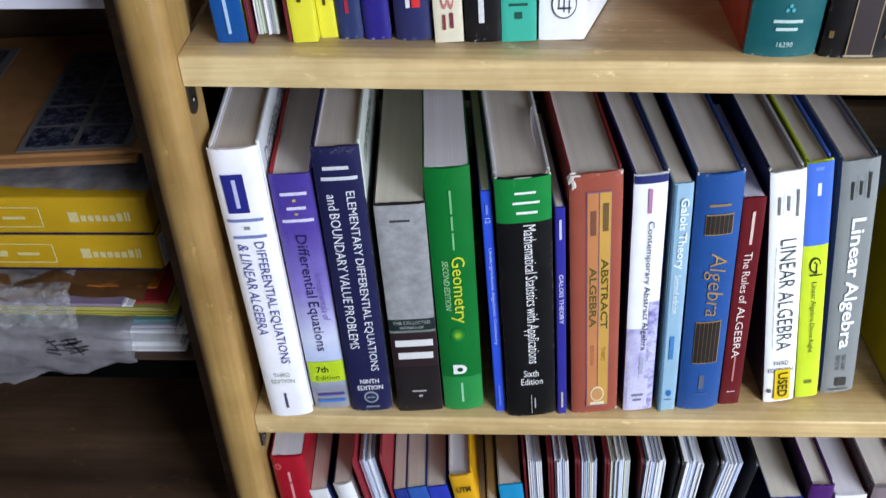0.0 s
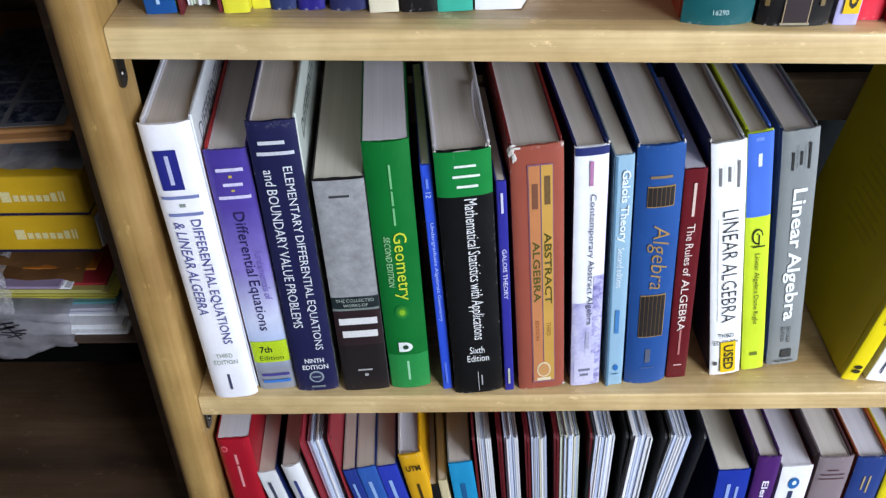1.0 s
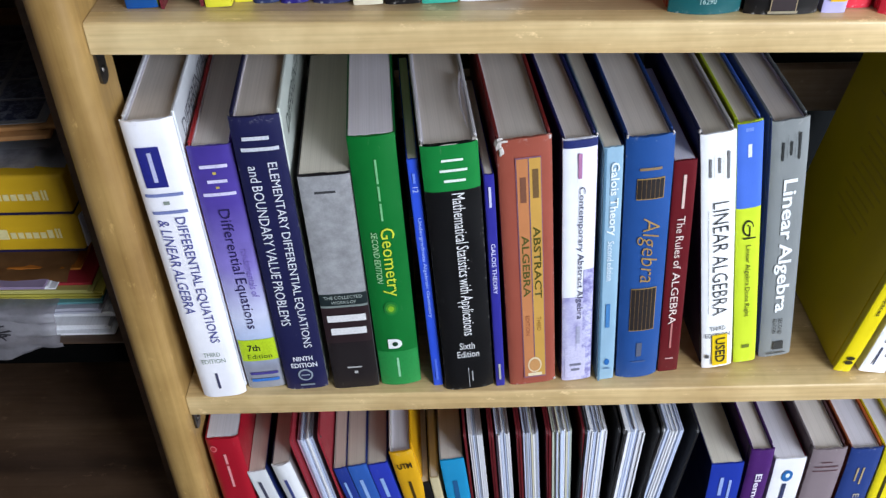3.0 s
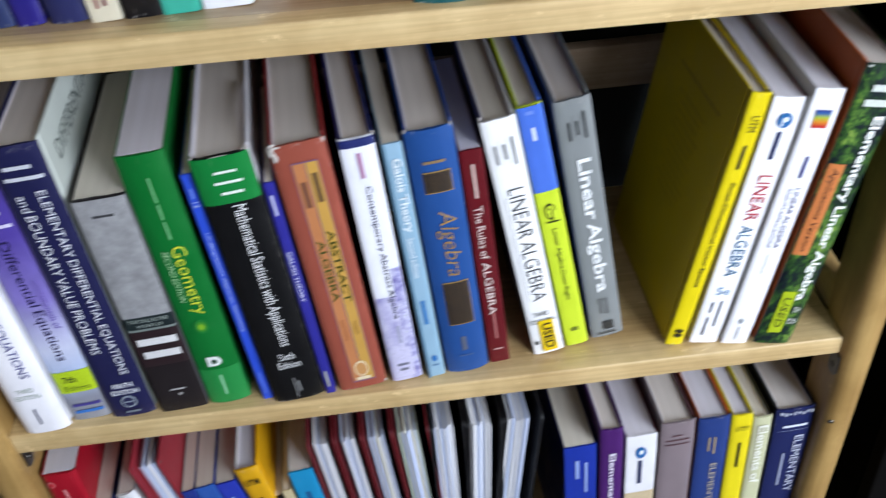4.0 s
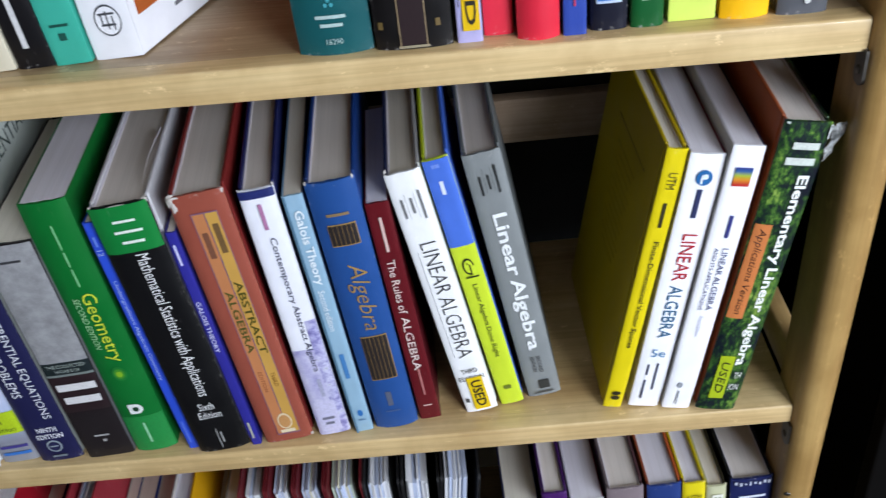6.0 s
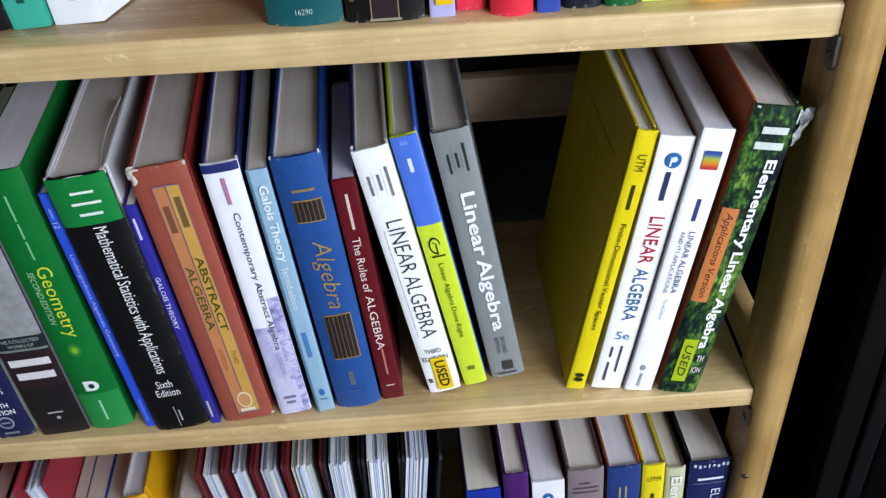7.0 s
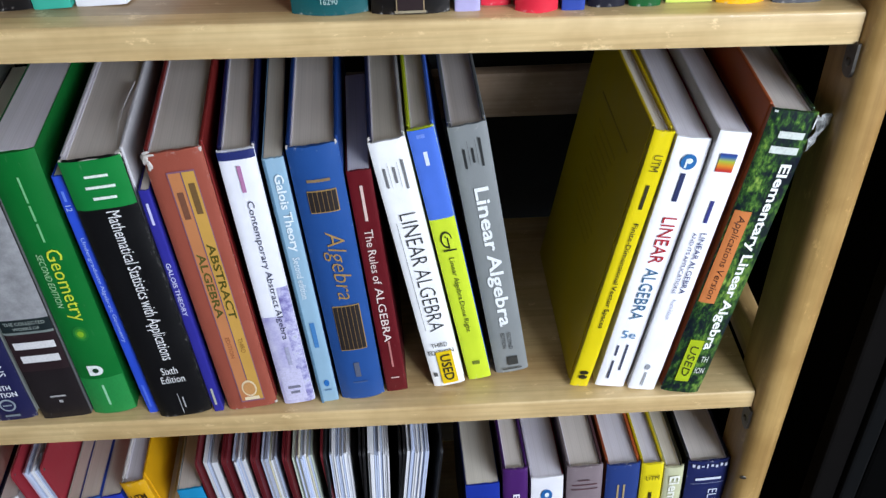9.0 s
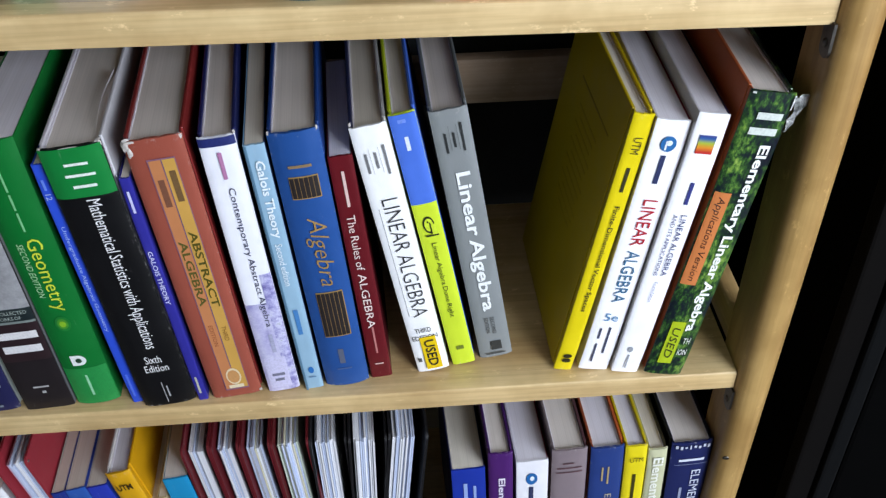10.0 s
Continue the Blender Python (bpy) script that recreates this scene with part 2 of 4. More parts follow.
def spine_mesh(face, thick=0.0015, rng=None, wear=0.0002):
    """The spine as a solid curved strip with a slightly uneven head and tail."""
    bm = bmesh.new()
    nu, nv = 14, 10
    outer, inner = [], []
    for j in range(nv + 1):
        z = face.h * j / nv
        ro, ri = [], []
        for i in range(nu + 1):
            x = face.w * (0.5 - 0.5 * math.cos(math.pi * i / nu))
            dz = rng.uniform(-wear * 3, wear) if j == nv else 0.0
            cap = 0.0012 if j in (0, nv) else 0.0
            ro.append(bm.verts.new((x, face.y(x) + cap + rng.uniform(-wear, wear) * 0.25, z + dz)))
            ri.append(bm.verts.new((x, max(face.y(x), -face.b * 0.6) + thick + cap, z + dz)))
        outer.append(ro)
        inner.append(ri)
    for j in range(nv):
        for i in range(nu):
            bm.faces.new((outer[j][i], outer[j][i + 1], outer[j + 1][i + 1], outer[j + 1][i]))
            bm.faces.new((inner[j][i + 1], inner[j][i], inner[j + 1][i], inner[j + 1][i + 1]))
        bm.faces.new((inner[j][0], outer[j][0], outer[j + 1][0], inner[j + 1][0]))
        bm.faces.new((outer[j][nu], inner[j][nu], inner[j + 1][nu], outer[j + 1][nu]))
    for i in range(nu):
        bm.faces.new((outer[nv][i], outer[nv][i + 1], inner[nv][i + 1], inner[nv][i]))
        bm.faces.new((inner[0][i], inner[0][i + 1], outer[0][i + 1], outer[0][i]))
    return bm


BOOKS = random.Random(7)


def chip(parent, x, y, z, size, seed, name="worn_corner"):
    """A frayed, pale corner where the cover's cloth is rubbed through."""
    r = random.Random(seed)
    bm = bmesh.new()
    bmesh.ops.create_icosphere(bm, subdivisions=2, radius=1.0)
    for v in bm.verts:
        f = 0.75 + 0.5 * r.random()
        v.co = (x + v.co.x * f * size[0], y + v.co.y * f * size[1], z + v.co.z * f * size[2])
    return part(name, bm, FRAYED, parent, "frayed pale worn corner")


def book(x0, x1, y, h, dx, depth, spine, label, z=None, hard=True, left=None, right=None, bulge=None, power=None, pages=None, group="", deco=(), flare=0.0, turn=0.0, inset=0.003):
    """A book that stands on its tail with the spine to the front, between x0 and x1, its head shifted by dx.
    deco: ("t", words, u0, u1, v0, v1, rgb, options), ("b", u0, u1, v0, v1, rgb or material, layer) or ("o", ...) for a disc."""
    if z is None:
        z = mid_top((x0 + x1) / 2)
        h += 1.0 - z
    lean = math.atan2(dx, h)
    w = (x1 - x0) * math.cos(lean)
    h = h / math.cos(lean)
    b = bulge if bulge is not None else (0.0022 if hard else 0.0006)
    face = Face(w, h, b, power or (4 if hard else 6))
    pivot = Matrix.Translation((x0, y, z)) if dx <= 0 else Matrix.Translation((x1, y, z))
    m = pivot @ Euler((0, lean, radians(turn))).to_matrix().to_4x4() @ (Matrix.Identity(4) if dx <= 0 else Matrix.Translation((-w, 0, 0)))
    ob = thing("textbook", m, label, "book", group)
    spine_mat = printed(spine, worn_edges=hard) if isinstance(spine, tuple) else spine
    smooth(part("spine", spine_mesh(face, rng=BOOKS), spine_mat, ob), 50)
    board = 0.0026 if hard else 0.0005
    lift = inset if hard else 0.0
    for name, mat, xa in (("back_cover", left, 0.0), ("front_cover", right, w - board)):
        mat = printed(mat, worn_edges=False) if isinstance(mat, tuple) else (mat or spine_mat)
        start = 0.0078 if hard else 0.0016
        if hard:
            # The cloth hinge between spine and board.
            xh = 0.0009 if name == "back_cover" else w - 0.0023
            part("hinge", box(xh, xh + 0.0014, 0.0014, 0.008, 0.0003, h - 0.0008, 0.0003, 1), mat, ob)
        cover = part(name, box(xa, xa + board, start, depth, 0.0, h - 0.0004, min(0.0007, board * 0.4), 2), mat, ob)
        if flare and name == "front_cover":
            cover.data.transform(Matrix.Translation((w, 0.002, 0)) @ Euler((0, 0, -radians(flare))).to_matrix().to_4x4() @ Matrix.Translation((-w, -0.002, 0)))
    bm = box(board + 0.0003, w - board - 0.0003, 0.0022, depth - lift * 1.3, lift * 0.8 + 0.0001, h - lift - 0.0008, 0.0006, 1)
    part("page_block", bm, pages or PAGES, ob)
    if hard:
        for xe in (board + 0.0001, w - board - 0.0010):
            part("endpaper", box(xe, xe + 0.0009, 0.004, depth - lift, lift * 0.8, h - lift + 0.0002 + BOOKS.uniform(0, 0.0004)), PAGES_LILAC, ob)
    for kind, *d in deco:
        if kind == "t":
            words, u0, u1, v0, v1, rgb, *more = d
            lettering(ob, face, words, u0, u1, v0, v1, ink(rgb), **(more[0] if more else {}))
        else:
            u0, u1, v0, v1, mat, *more = d
            mat = ink(mat) if isinstance(mat, tuple) else mat
            longer = max((v1 - v0) * h, (u1 - u0) * w) / min((v1 - v0) * h, (u1 - u0) * w)
            if kind == "b" and not more and longer > 2.0 and not isinstance(d[4], bpy.types.Material):
                # A line of small writing: a slim bar at the height of its lower-case letters.
                if (v1 - v0) * h < (u1 - u0) * w:
                    v0, v1 = v0 + 0.34 * (v1 - v0), v1 - 0.16 * (v1 - v0)
                else:
                    u0, u1 = u0 + 0.18 * (u1 - u0), u1 - 0.26 * (u1 - u0)
            patch(ob, face, u0, u1, v0, v1, mat, more[0] if more else 2, disc=kind == "o", name="emblem" if kind == "o" else "printed_bar" if (v1 - v0) * (u1 - u0) < 0.03 else "printed_panel")
    return ob


# ---- room ----
def structure(name, bm, mat, label):
    return tagged(part(name, bm, mat, None), label, name.split("_")[0], "", "structure")


R, W = ROOM, WINDOW
structure("floor", box(R["x0"] - 0.1, R["x1"] + 0.1, R["y0"] - 0.1, R["y1"] + 0.1, -0.1, 0.0), FLOOR, "grey-brown carpeted floor of a study")
structure("ceiling", box(R["x0"] - 0.1, R["x1"] + 0.1, R["y0"] - 0.1, R["y1"] + 0.1, R["z1"], R["z1"] + 0.1), CEIL, "plain off-white painted ceiling")
structure("wall_north", box(R["x0"] - 0.1, R["x1"] + 0.1, R["y1"], R["y1"] + 0.1, 0.0, R["z1"]), WALL_SHADE, "wall behind the bookcase, its shade put into a dark colour")
structure("wall_west", box(R["x0"] - 0.1, R["x0"], R["y0"], R["y1"], 0.0, R["z1"]), WALL, "plain grey-beige painted wall")
structure("wall_east", box(R["x1"], R["x1"] + 0.1, R["y0"], R["y1"], 0.0, R["z1"]), WALL, "plain grey-beige painted wall")
bm = box(R["x0"] - 0.1, W["x0"], R["y0"] - 0.1, R["y0"], 0.0, R["z1"])
box(W["x1"], R["x1"] + 0.1, R["y0"] - 0.1, R["y0"], 0.0, R["z1"], bm=bm)
box(W["x0"], W["x1"], R["y0"] - 0.1, R["y0"], 0.0, W["z0"], bm=bm)
box(W["x0"], W["x1"], R["y0"] - 0.1, R["y0"], W["z1"], R["z1"], bm=bm)
structure("wall_south", bm, WALL, "grey-beige painted wall with a window opening")

# ---- bookcase ----
Z_MID, Z_UP, Z_LOW, T = 1.0, 1.341, 0.66, 0.0220
XR = 0.703
bookcase = thing("bookcase", pose(0, 0, 0), "light pine bookcase with rounded posts and full shelves", "bookcase")


def mid_top(x):
    """Height of the middle shelf, which rises a little towards one end."""
    return 0.9985 + 0.0038 * x / XR


def up_top(x):
    """Height of the upper shelf, which hangs lower at one end."""
    return 1.3440 - 0.0115 * x / 0.709


def right_lean(z):
    """The right-hand posts lean outwards a little."""
    return 0.018 * (z - 0.985)


def shelf(top, x0=-0.0035, x1=XR, thinner=0.0):
    z = top(0)
    bm = box(x0, x1, 0.0172, 0.25, z - T, z)
    nose = box(x0, x1, 0.0, 0.017, z - T, z)
    for height, radius in ((z, 0.0024), (z - T, 0.0009)):
        edge = [e for e in nose.edges if all(v.co.y < 0.001 and abs(v.co.z - height) < 0.0001 for v in e.verts)]
        bmesh.ops.bevel(nose, geom=edge, offset=radius, segments=3, profile=0.5, affect="EDGES")
    for mesh in (bm, nose):
        for v in mesh.verts:
            under = thinner * v.co.x / XR if v.co.z < z - T / 2 else 0.0
            v.co.z += top(v.co.x) - z + under
    board = part("shelf", bm, PINE_TOP if z > 1.2 else PINE_X, bookcase)
    return smooth(part("nosing", nose, PINE_X, board), 30)


shelf(mid_top, thinner=0.0035), shelf(up_top, x1=0.709)
for level in (Z_LOW, 1.682, 0.32, 0.06):
    shelf(lambda x: level, x1=XR - 0.012 if level < 0.5 else XR)


def post(x0, x1, y0, y1, lean=False):
    bm = box(x0, x1, y0, y1, 0.0, 1.70)
    edges = [e for e in bm.edges if abs(e.verts[0].co.z - e.verts[1].co.z) > 1.0]
    front = [e for e in edges if e.verts[0].co.y < (y0 + y1) / 2]
    bmesh.ops.bevel(bm, geom=front, offset=0.0132, segments=9, profile=0.5, affect="EDGES")
    if lean:
        for v in bm.verts:
            v.co.x += right_lean(v.co.z)
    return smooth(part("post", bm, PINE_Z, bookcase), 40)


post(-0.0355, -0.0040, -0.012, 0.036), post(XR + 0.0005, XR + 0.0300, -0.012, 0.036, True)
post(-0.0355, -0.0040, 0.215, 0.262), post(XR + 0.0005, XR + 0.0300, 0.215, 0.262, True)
for z in (Z_LOW, Z_MID, Z_UP):
    for x in (-0.027, XR + 0.005 + right_lean(z)):
        smooth(part("side_rail", box(x, x + 0.016, 0.037, 0.214, z - 0.005, z + 0.027, 0.003, 3), PINE_Y, bookcase), 40)
    smooth(part("back_slat", box(0.0, XR, 0.236, 0.252, z + 0.128, z + 0.174, 0.003, 2), SLAT, bookcase), 40)


def bracket(x, z, side, y=0.003):
    """A steel plate with a screw under the shelf's end, on the post's inner face."""
    bm = box(x - 0.001, x + 0.001, y, y + 0.014, z - 0.025, z)
    low_edges = [e for e in bm.edges if abs(e.verts[0].co.x - e.verts[1].co.x) > 0.001 and max(e.verts[0].co.z, e.verts[1].co.z) < z - 0.02]
    bmesh.ops.bevel(bm, geom=low_edges, offset=0.006, segments=5, profile=0.5, affect="EDGES")
    plate = part("shelf_bracket", bm, STEEL, bookcase, "small steel bracket plate")
    bm = bmesh.new()
    bmesh.ops.create_uvsphere(bm, u_segments=10, v_segments=6, radius=0.003)
    bmesh.ops.scale(bm, vec=(0.5, 1, 1), verts=bm.verts)
    bmesh.ops.translate(bm, vec=(x + side * 0.0012, y + 0.007, z - 0.015), verts=bm.verts)
    smooth(part("screw", bm, STEEL, plate))


for top in (mid_top, up_top):
    bracket(-0.0028, top(0) - T, 1), bracket(XR - 0.0008 + right_lean(top(XR)), top(XR) - T + 0.002, -1, -0.004)

# ---- books on the middle shelf ----
MID = "textbooks on the middle shelf"
cond = dict(bold=0.012)
across = dict(across=True)
bold = dict(bold=0.02)
bold_across = dict(across=True, bold=0.02)
CONCRETE = photo("concrete_print", [(0.25, (122, 122, 124)), (0.5, (148, 148, 150)), (0.75, (172, 172, 174))], 90)
white_thick = book(0.012, 0.048, 0.002, 0.2725, -0.010, 0.205, (250, 248, 253), "thick white hardcover mathematics textbook leaning on the post", left=(232, 232, 238), right=(226, 228, 232), turn=4, group=MID, bulge=0.004, deco=(
    ("b", .18, .62, 0.073, 0.196, (36, 40, 128), 2), ("b", .37, .45, 0.089, 0.179, (190, 192, 222), 3),
    ("b", .1, .85, 0.209, 0.229, (120, 130, 180)), ("b", .42, .54, 0.241, 0.252, (140, 150, 140)), ("b", .15, .85, 0.265, 0.285, (120, 130, 180)),
    ("t", "DIFFERENTIAL EQUATIONS", .52, .76, 0.295, 0.761, (84, 86, 150)), ("t", "& LINEAR ALGEBRA", .2, .42, 0.300, 0.639, (84, 86, 150), dict(slant=0.15)),
    ("t", "THIRD", .3, .68, 0.801, 0.818, (150, 165, 150), across), ("t", "EDITION", .22, .76, 0.828, 0.846, (150, 165, 150), across), ("b", .42, .52, 0.889, 0.956, (70, 70, 100))))
NAGLE = graded("violet_fade_print", [(0.0, (150, 152, 160)), (0.10, (150, 152, 165)), (0.24, (190, 204, 236)), (0.34, (214, 218, 242)), (0.55, (140, 126, 202)), (0.8, (86, 68, 160)), (1.0, (72, 56, 148))], 0.246)
book(0.0495, 0.0815, 0.010, 0.2455, -0.009, 0.20, NAGLE, "hardcover textbook with violet fading to white spine", left=(178, 40, 42), right=(84, 66, 158), turn=4, group=MID, deco=(
    ("b", .2, .82, 0.052, 0.075, (214, 208, 236)), ("b", .46, .54, 0.085, 0.094, (200, 180, 80)), ("b", .3, .75, 0.105, 0.127, (214, 208, 236)), ("b", .46, .54, 0.136, 0.143, (200, 180, 80)), ("b", .14, .88, 0.150, 0.173, (214, 208, 236)),
    ("t", "Differential Equations", .3, .64, 0.218, 0.710, (44, 36, 86)), ("t", "fundamentals of", .68, .86, 0.375, 0.575, (128, 110, 190), dict(slant=0.1)),
    ("b", .03, .97, 0.761, 0.860, (186, 212, 36)), ("t", "7th", .24, .56, 0.784, 0.813, (30, 40, 30), bold_across), ("t", "Edition", .2, .82, 0.828, 0.849, (60, 80, 30), across),
    ("b", .15, .88, 0.907, 0.932, (74, 66, 140)), ("b", .15, .88, 0.938, 0.965, (60, 120, 200))))
navy_thick = book(0.083, 0.118, 0.008, 0.27, -0.009, 0.205, (33, 34, 74), "thick navy hardcover textbook with white title", left=(30, 30, 66), right=(206, 212, 204), turn=3.2, group=MID, bulge=0.0025, deco=(
    ("b", .2, .74, 0.048, 0.070, (206, 208, 216)), ("b", .14, .9, 0.081, 0.103, (206, 208, 216)),
    ("t", "ELEMENTARY DIFFERENTIAL EQUATIONS", .58, .80, 0.136, 0.813, (226, 228, 234)), ("t", "and BOUNDARY VALUE PROBLEMS", .2, .42, 0.144, 0.716, (226, 228, 234)),
    ("t", "NINTH", .3, .76, 0.849, 0.868, (226, 228, 234), bold_across), ("t", "EDITION", .22, .84, 0.877, 0.897, (226, 228, 234), bold_across), ("o", .34, .70, 0.905, 0.956, (150, 160, 168)), ("o", .38, .66, 0.911, 0.950, (36, 38, 76), 3), ("b", .42, .62, 0.927, 0.932, (150, 160, 168), 4), ("b", .36, .7, 0.965, 0.981, (120, 130, 140))))
book(0.124, 0.162, 0.007, 0.2215, -0.008, 0.185, (36, 31, 33), "thick grey and black paperback of collected works", hard=False, left=(60, 56, 58), right=(120, 120, 122), turn=3, group=MID, bulge=0.0012, pages=PAGES_CREAM, deco=(
    ("b", 0.005, .995, 0.002, 0.508, CONCRETE, 1), ("b", .28, .68, 0.056, 0.075, (58, 58, 62)), ("b", 0.005, .995, 0.508, 0.570, (26, 38, 40), 1), ("b", .005, .995, 0.563, 0.573, (120, 130, 126), 2),
    ("t", "THE COLLECTED", .1, .9, 0.517, 0.532, (170, 180, 172), across), ("t", "WORKS OF", .24, .76, 0.541, 0.555, (170, 180, 172), across),
    ("b", 0.005, .995, 0.573, 0.749, (42, 27, 31), 1), ("b", .1, .92, 0.611, 0.643, (222, 220, 220), 2), ("b", .14, .9, 0.674, 0.707, (222, 220, 220), 2), ("b", .36, .68, 0.871, 0.887, (170, 168, 168)), ("b", .5, .58, 0.901, 0.914, (170, 168, 168))))
book(0.164, 0.198, 0.012, 0.2505, -0.011, 0.19, (14, 112, 46), "green paperback geometry textbook with yellow title", hard=False, left=(12, 92, 40), right=(20, 110, 46), turn=3.5, group=MID, bulge=0.0035, power=2.4, pages=PAGES_LILAC, deco=(
    ("b", .01, .99, 0.836, .996, (34, 138, 66), 1), ("b", .5, .58, 0.073, 0.157, (120, 190, 130)), ("b", .5, .58, 0.166, 0.218, (120, 190, 130)), ("b", .5, .58, 0.227, 0.291, (120, 190, 130)),
    ("t", "Geometry", .36, .76, 0.318, 0.590, (206, 218, 60)), ("t", "SECOND EDITION", .24, .38, 0.332, 0.534, (170, 214, 160), dict(slant=0.15)),
    ("o", .31, .65, 0.612, 0.672, (26, 122, 48)), ("o", .36, .60, 0.621, 0.663, (66, 146, 46), 3), ("o", .41, .55, 0.630, 0.654, (132, 182, 40), 4), ("b", .3, .46, 0.777, 0.820, (236, 240, 236), 3), ("o", .3, .64, 0.777, 0.820, (236, 240, 236), 3), ("o", .40, .54, 0.789, 0.809, (20, 60, 36), 4), ("b", .44, .54, 0.865, 0.956, (150, 210, 165))))
book(0.209, 0.217, 0.008, 0.233, -0.0145, 0.155, (48, 84, 212), "slim bright blue paperback leaning on its neighbour", hard=False, turn=4, group=MID, pages=PAGES_CREAM, deco=(
    ("b", .3, .7, 0.048, 0.085, (110, 140, 230)), ("t", "12", .25, .75, 0.098, 0.119, (196, 210, 240)), ("t", "Undergraduate Algebraic Geometry", .3, .72, 0.218, 0.650, (186, 204, 244)), ("b", .3, .7, 0.854, 0.963, (90, 120, 226))))
statistics_book = book(0.2195, 0.2605, 0.0035, 0.248, -0.0155, 0.20, (17, 17, 19), "thick black hardcover statistics textbook with green head band", left=(216, 212, 218), right=(206, 203, 206), turn=4.4, group=MID, bulge=0.003, deco=(
    ("b", .004, .996, 0.001, 0.157, printed((22, 128, 58)), 1), ("b", .34, .72, 0.042, 0.058, (226, 236, 226)), ("b", .3, .78, 0.076, 0.093, (226, 236, 226)), ("b", .36, .74, 0.111, 0.129, (226, 236, 226)),
    ("t", "Mathematical Statistics with Applications", .40, .70, 0.166, 0.738, (236, 236, 236)), ("t", "Sixth", .36, .66, 0.770, 0.801, (236, 236, 236), across), ("t", "Edition", .3, .74, 0.809, 0.839, (236, 236, 236), across),
    ("b", .49, .51, 0.889, 0.981, (200, 200, 200)), ("b", .55, .6, 0.907, 0.956, (170, 170, 170))))
book(0.2625, 0.270, 0.006, 0.22, -0.0135, 0.14, (50, 48, 148), "slim violet-blue paperback beside a black textbook", hard=False, turn=4.4, group=MID, pages=PAGES_CREAM, deco=(
    ("b", .3, .72, 0.044, 0.127, (206, 206, 236)), ("t", "GALOIS THEORY", .28, .74, 0.281, 0.513, (214, 214, 240), cond), ("b", .3, .7, 0.871, 0.956, (190, 190, 170))))
rust_book = book(0.2745, 0.3135, 0.0075, 0.2485, -0.017, 0.20, (156, 80, 64), "thick rust-red hardcover algebra textbook with worn spine head", left=(120, 36, 34), right=(124, 38, 36), turn=4.6, group=MID, bulge=0.0022, power=6, deco=(
    ("b", .31, .79, 0.061, 0.963, (132, 92, 116), 1), ("b", .33, .545, 0.065, 0.956, printed((196, 128, 82)), 2), ("b", .56, .775, 0.065, 0.956, printed((202, 156, 76)), 2), ("b", .545, .56, 0.065, 0.854, (96, 78, 124), 3),
    ("t", "ABSTRACT", .60, .745, 0.310, 0.600, (86, 80, 22), bold), ("t", "ALGEBRA", .37, .515, 0.340, 0.590, (90, 86, 34), bold),
    ("b", .62, .73, 0.102, 0.205, (112, 84, 50), 3), ("b", .385, .495, 0.127, 0.218, (120, 76, 56), 3), ("t", "THIRD", .62, .71, 0.682, 0.744, (140, 96, 40)), ("t", "EDITION", .39, .47, 0.672, 0.761, (150, 80, 50)),
    ("o", .40, .70, 0.865, 0.938, (226, 206, 170), 3), ("o", .43, .67, 0.873, 0.931, (200, 146, 90), 4), ("b", .4, .7, 0.940, 0.954, (230, 214, 180), 3)))
CRYSTAL = photo("crystal_print", [(0.3, (96, 86, 150)), (0.45, (150, 146, 196)), (0.6, (206, 204, 228)), (0.75, (120, 138, 130))], 120)
HAZE = photo("lilac_haze_print", [(0.3, (150, 144, 196)), (0.5, (190, 186, 218)), (0.7, (222, 220, 236))], 70)
lilac_book = book(0.319, 0.344, 0.012, 0.2450, -0.0145, 0.195, (244, 244, 252), "white and lilac hardcover abstract algebra textbook", left=(34, 38, 92), right=(30, 36, 86), turn=5.5, group=MID, bulge=0.0016, deco=(
    ("b", .004, .996, 0.001, 0.028, (34, 44, 104), 1), ("b", .66, .996, 0.493, 0.842, CRYSTAL, 1), ("b", .004, .66, 0.607, .998, HAZE, 1), ("b", .66, .996, 0.842, .998, CRYSTAL, 1), ("b", .1, .78, 0.842, 0.981, (206, 202, 230), 2),
    ("b", .4, .6, 0.048, 0.136, (178, 120, 160)), ("t", "Contemporary Abstract Algebra", .42, .66, 0.166, 0.705, (56, 56, 84)), ("b", .46, .58, 0.738, 0.818, (170, 170, 196), 3), ("b", .25, .65, 0.914, 0.926, (120, 120, 140), 3), ("b", .3, .6, 0.938, 0.950, (120, 120, 140), 3)))
book(0.349, 0.3635, 0.011, 0.238, -0.0155, 0.155, (150, 184, 206), "slim light blue paperback with white title", hard=False, left=(120, 160, 190), right=(40, 52, 90), turn=4.5, group=MID, pages=PAGES_CREAM, bulge=0.0008, deco=(
    ("b", .03, .16, 0.0, 1.0, (96, 134, 160), 1), ("t", "Galois Theory", .26, .82, 0.050, 0.330, (236, 244, 248), bold), ("t", "Second edition", .34, .68, 0.352, 0.520, (236, 244, 248)), ("b", .30, .74, 0.625, 0.735, (70, 128, 186)), ("o", .4, .7, 0.889, 0.920, (40, 110, 180)), ("b", .36, .74, 0.932, 0.942, (90, 130, 170))))
GOLD = ink((158, 126, 74))
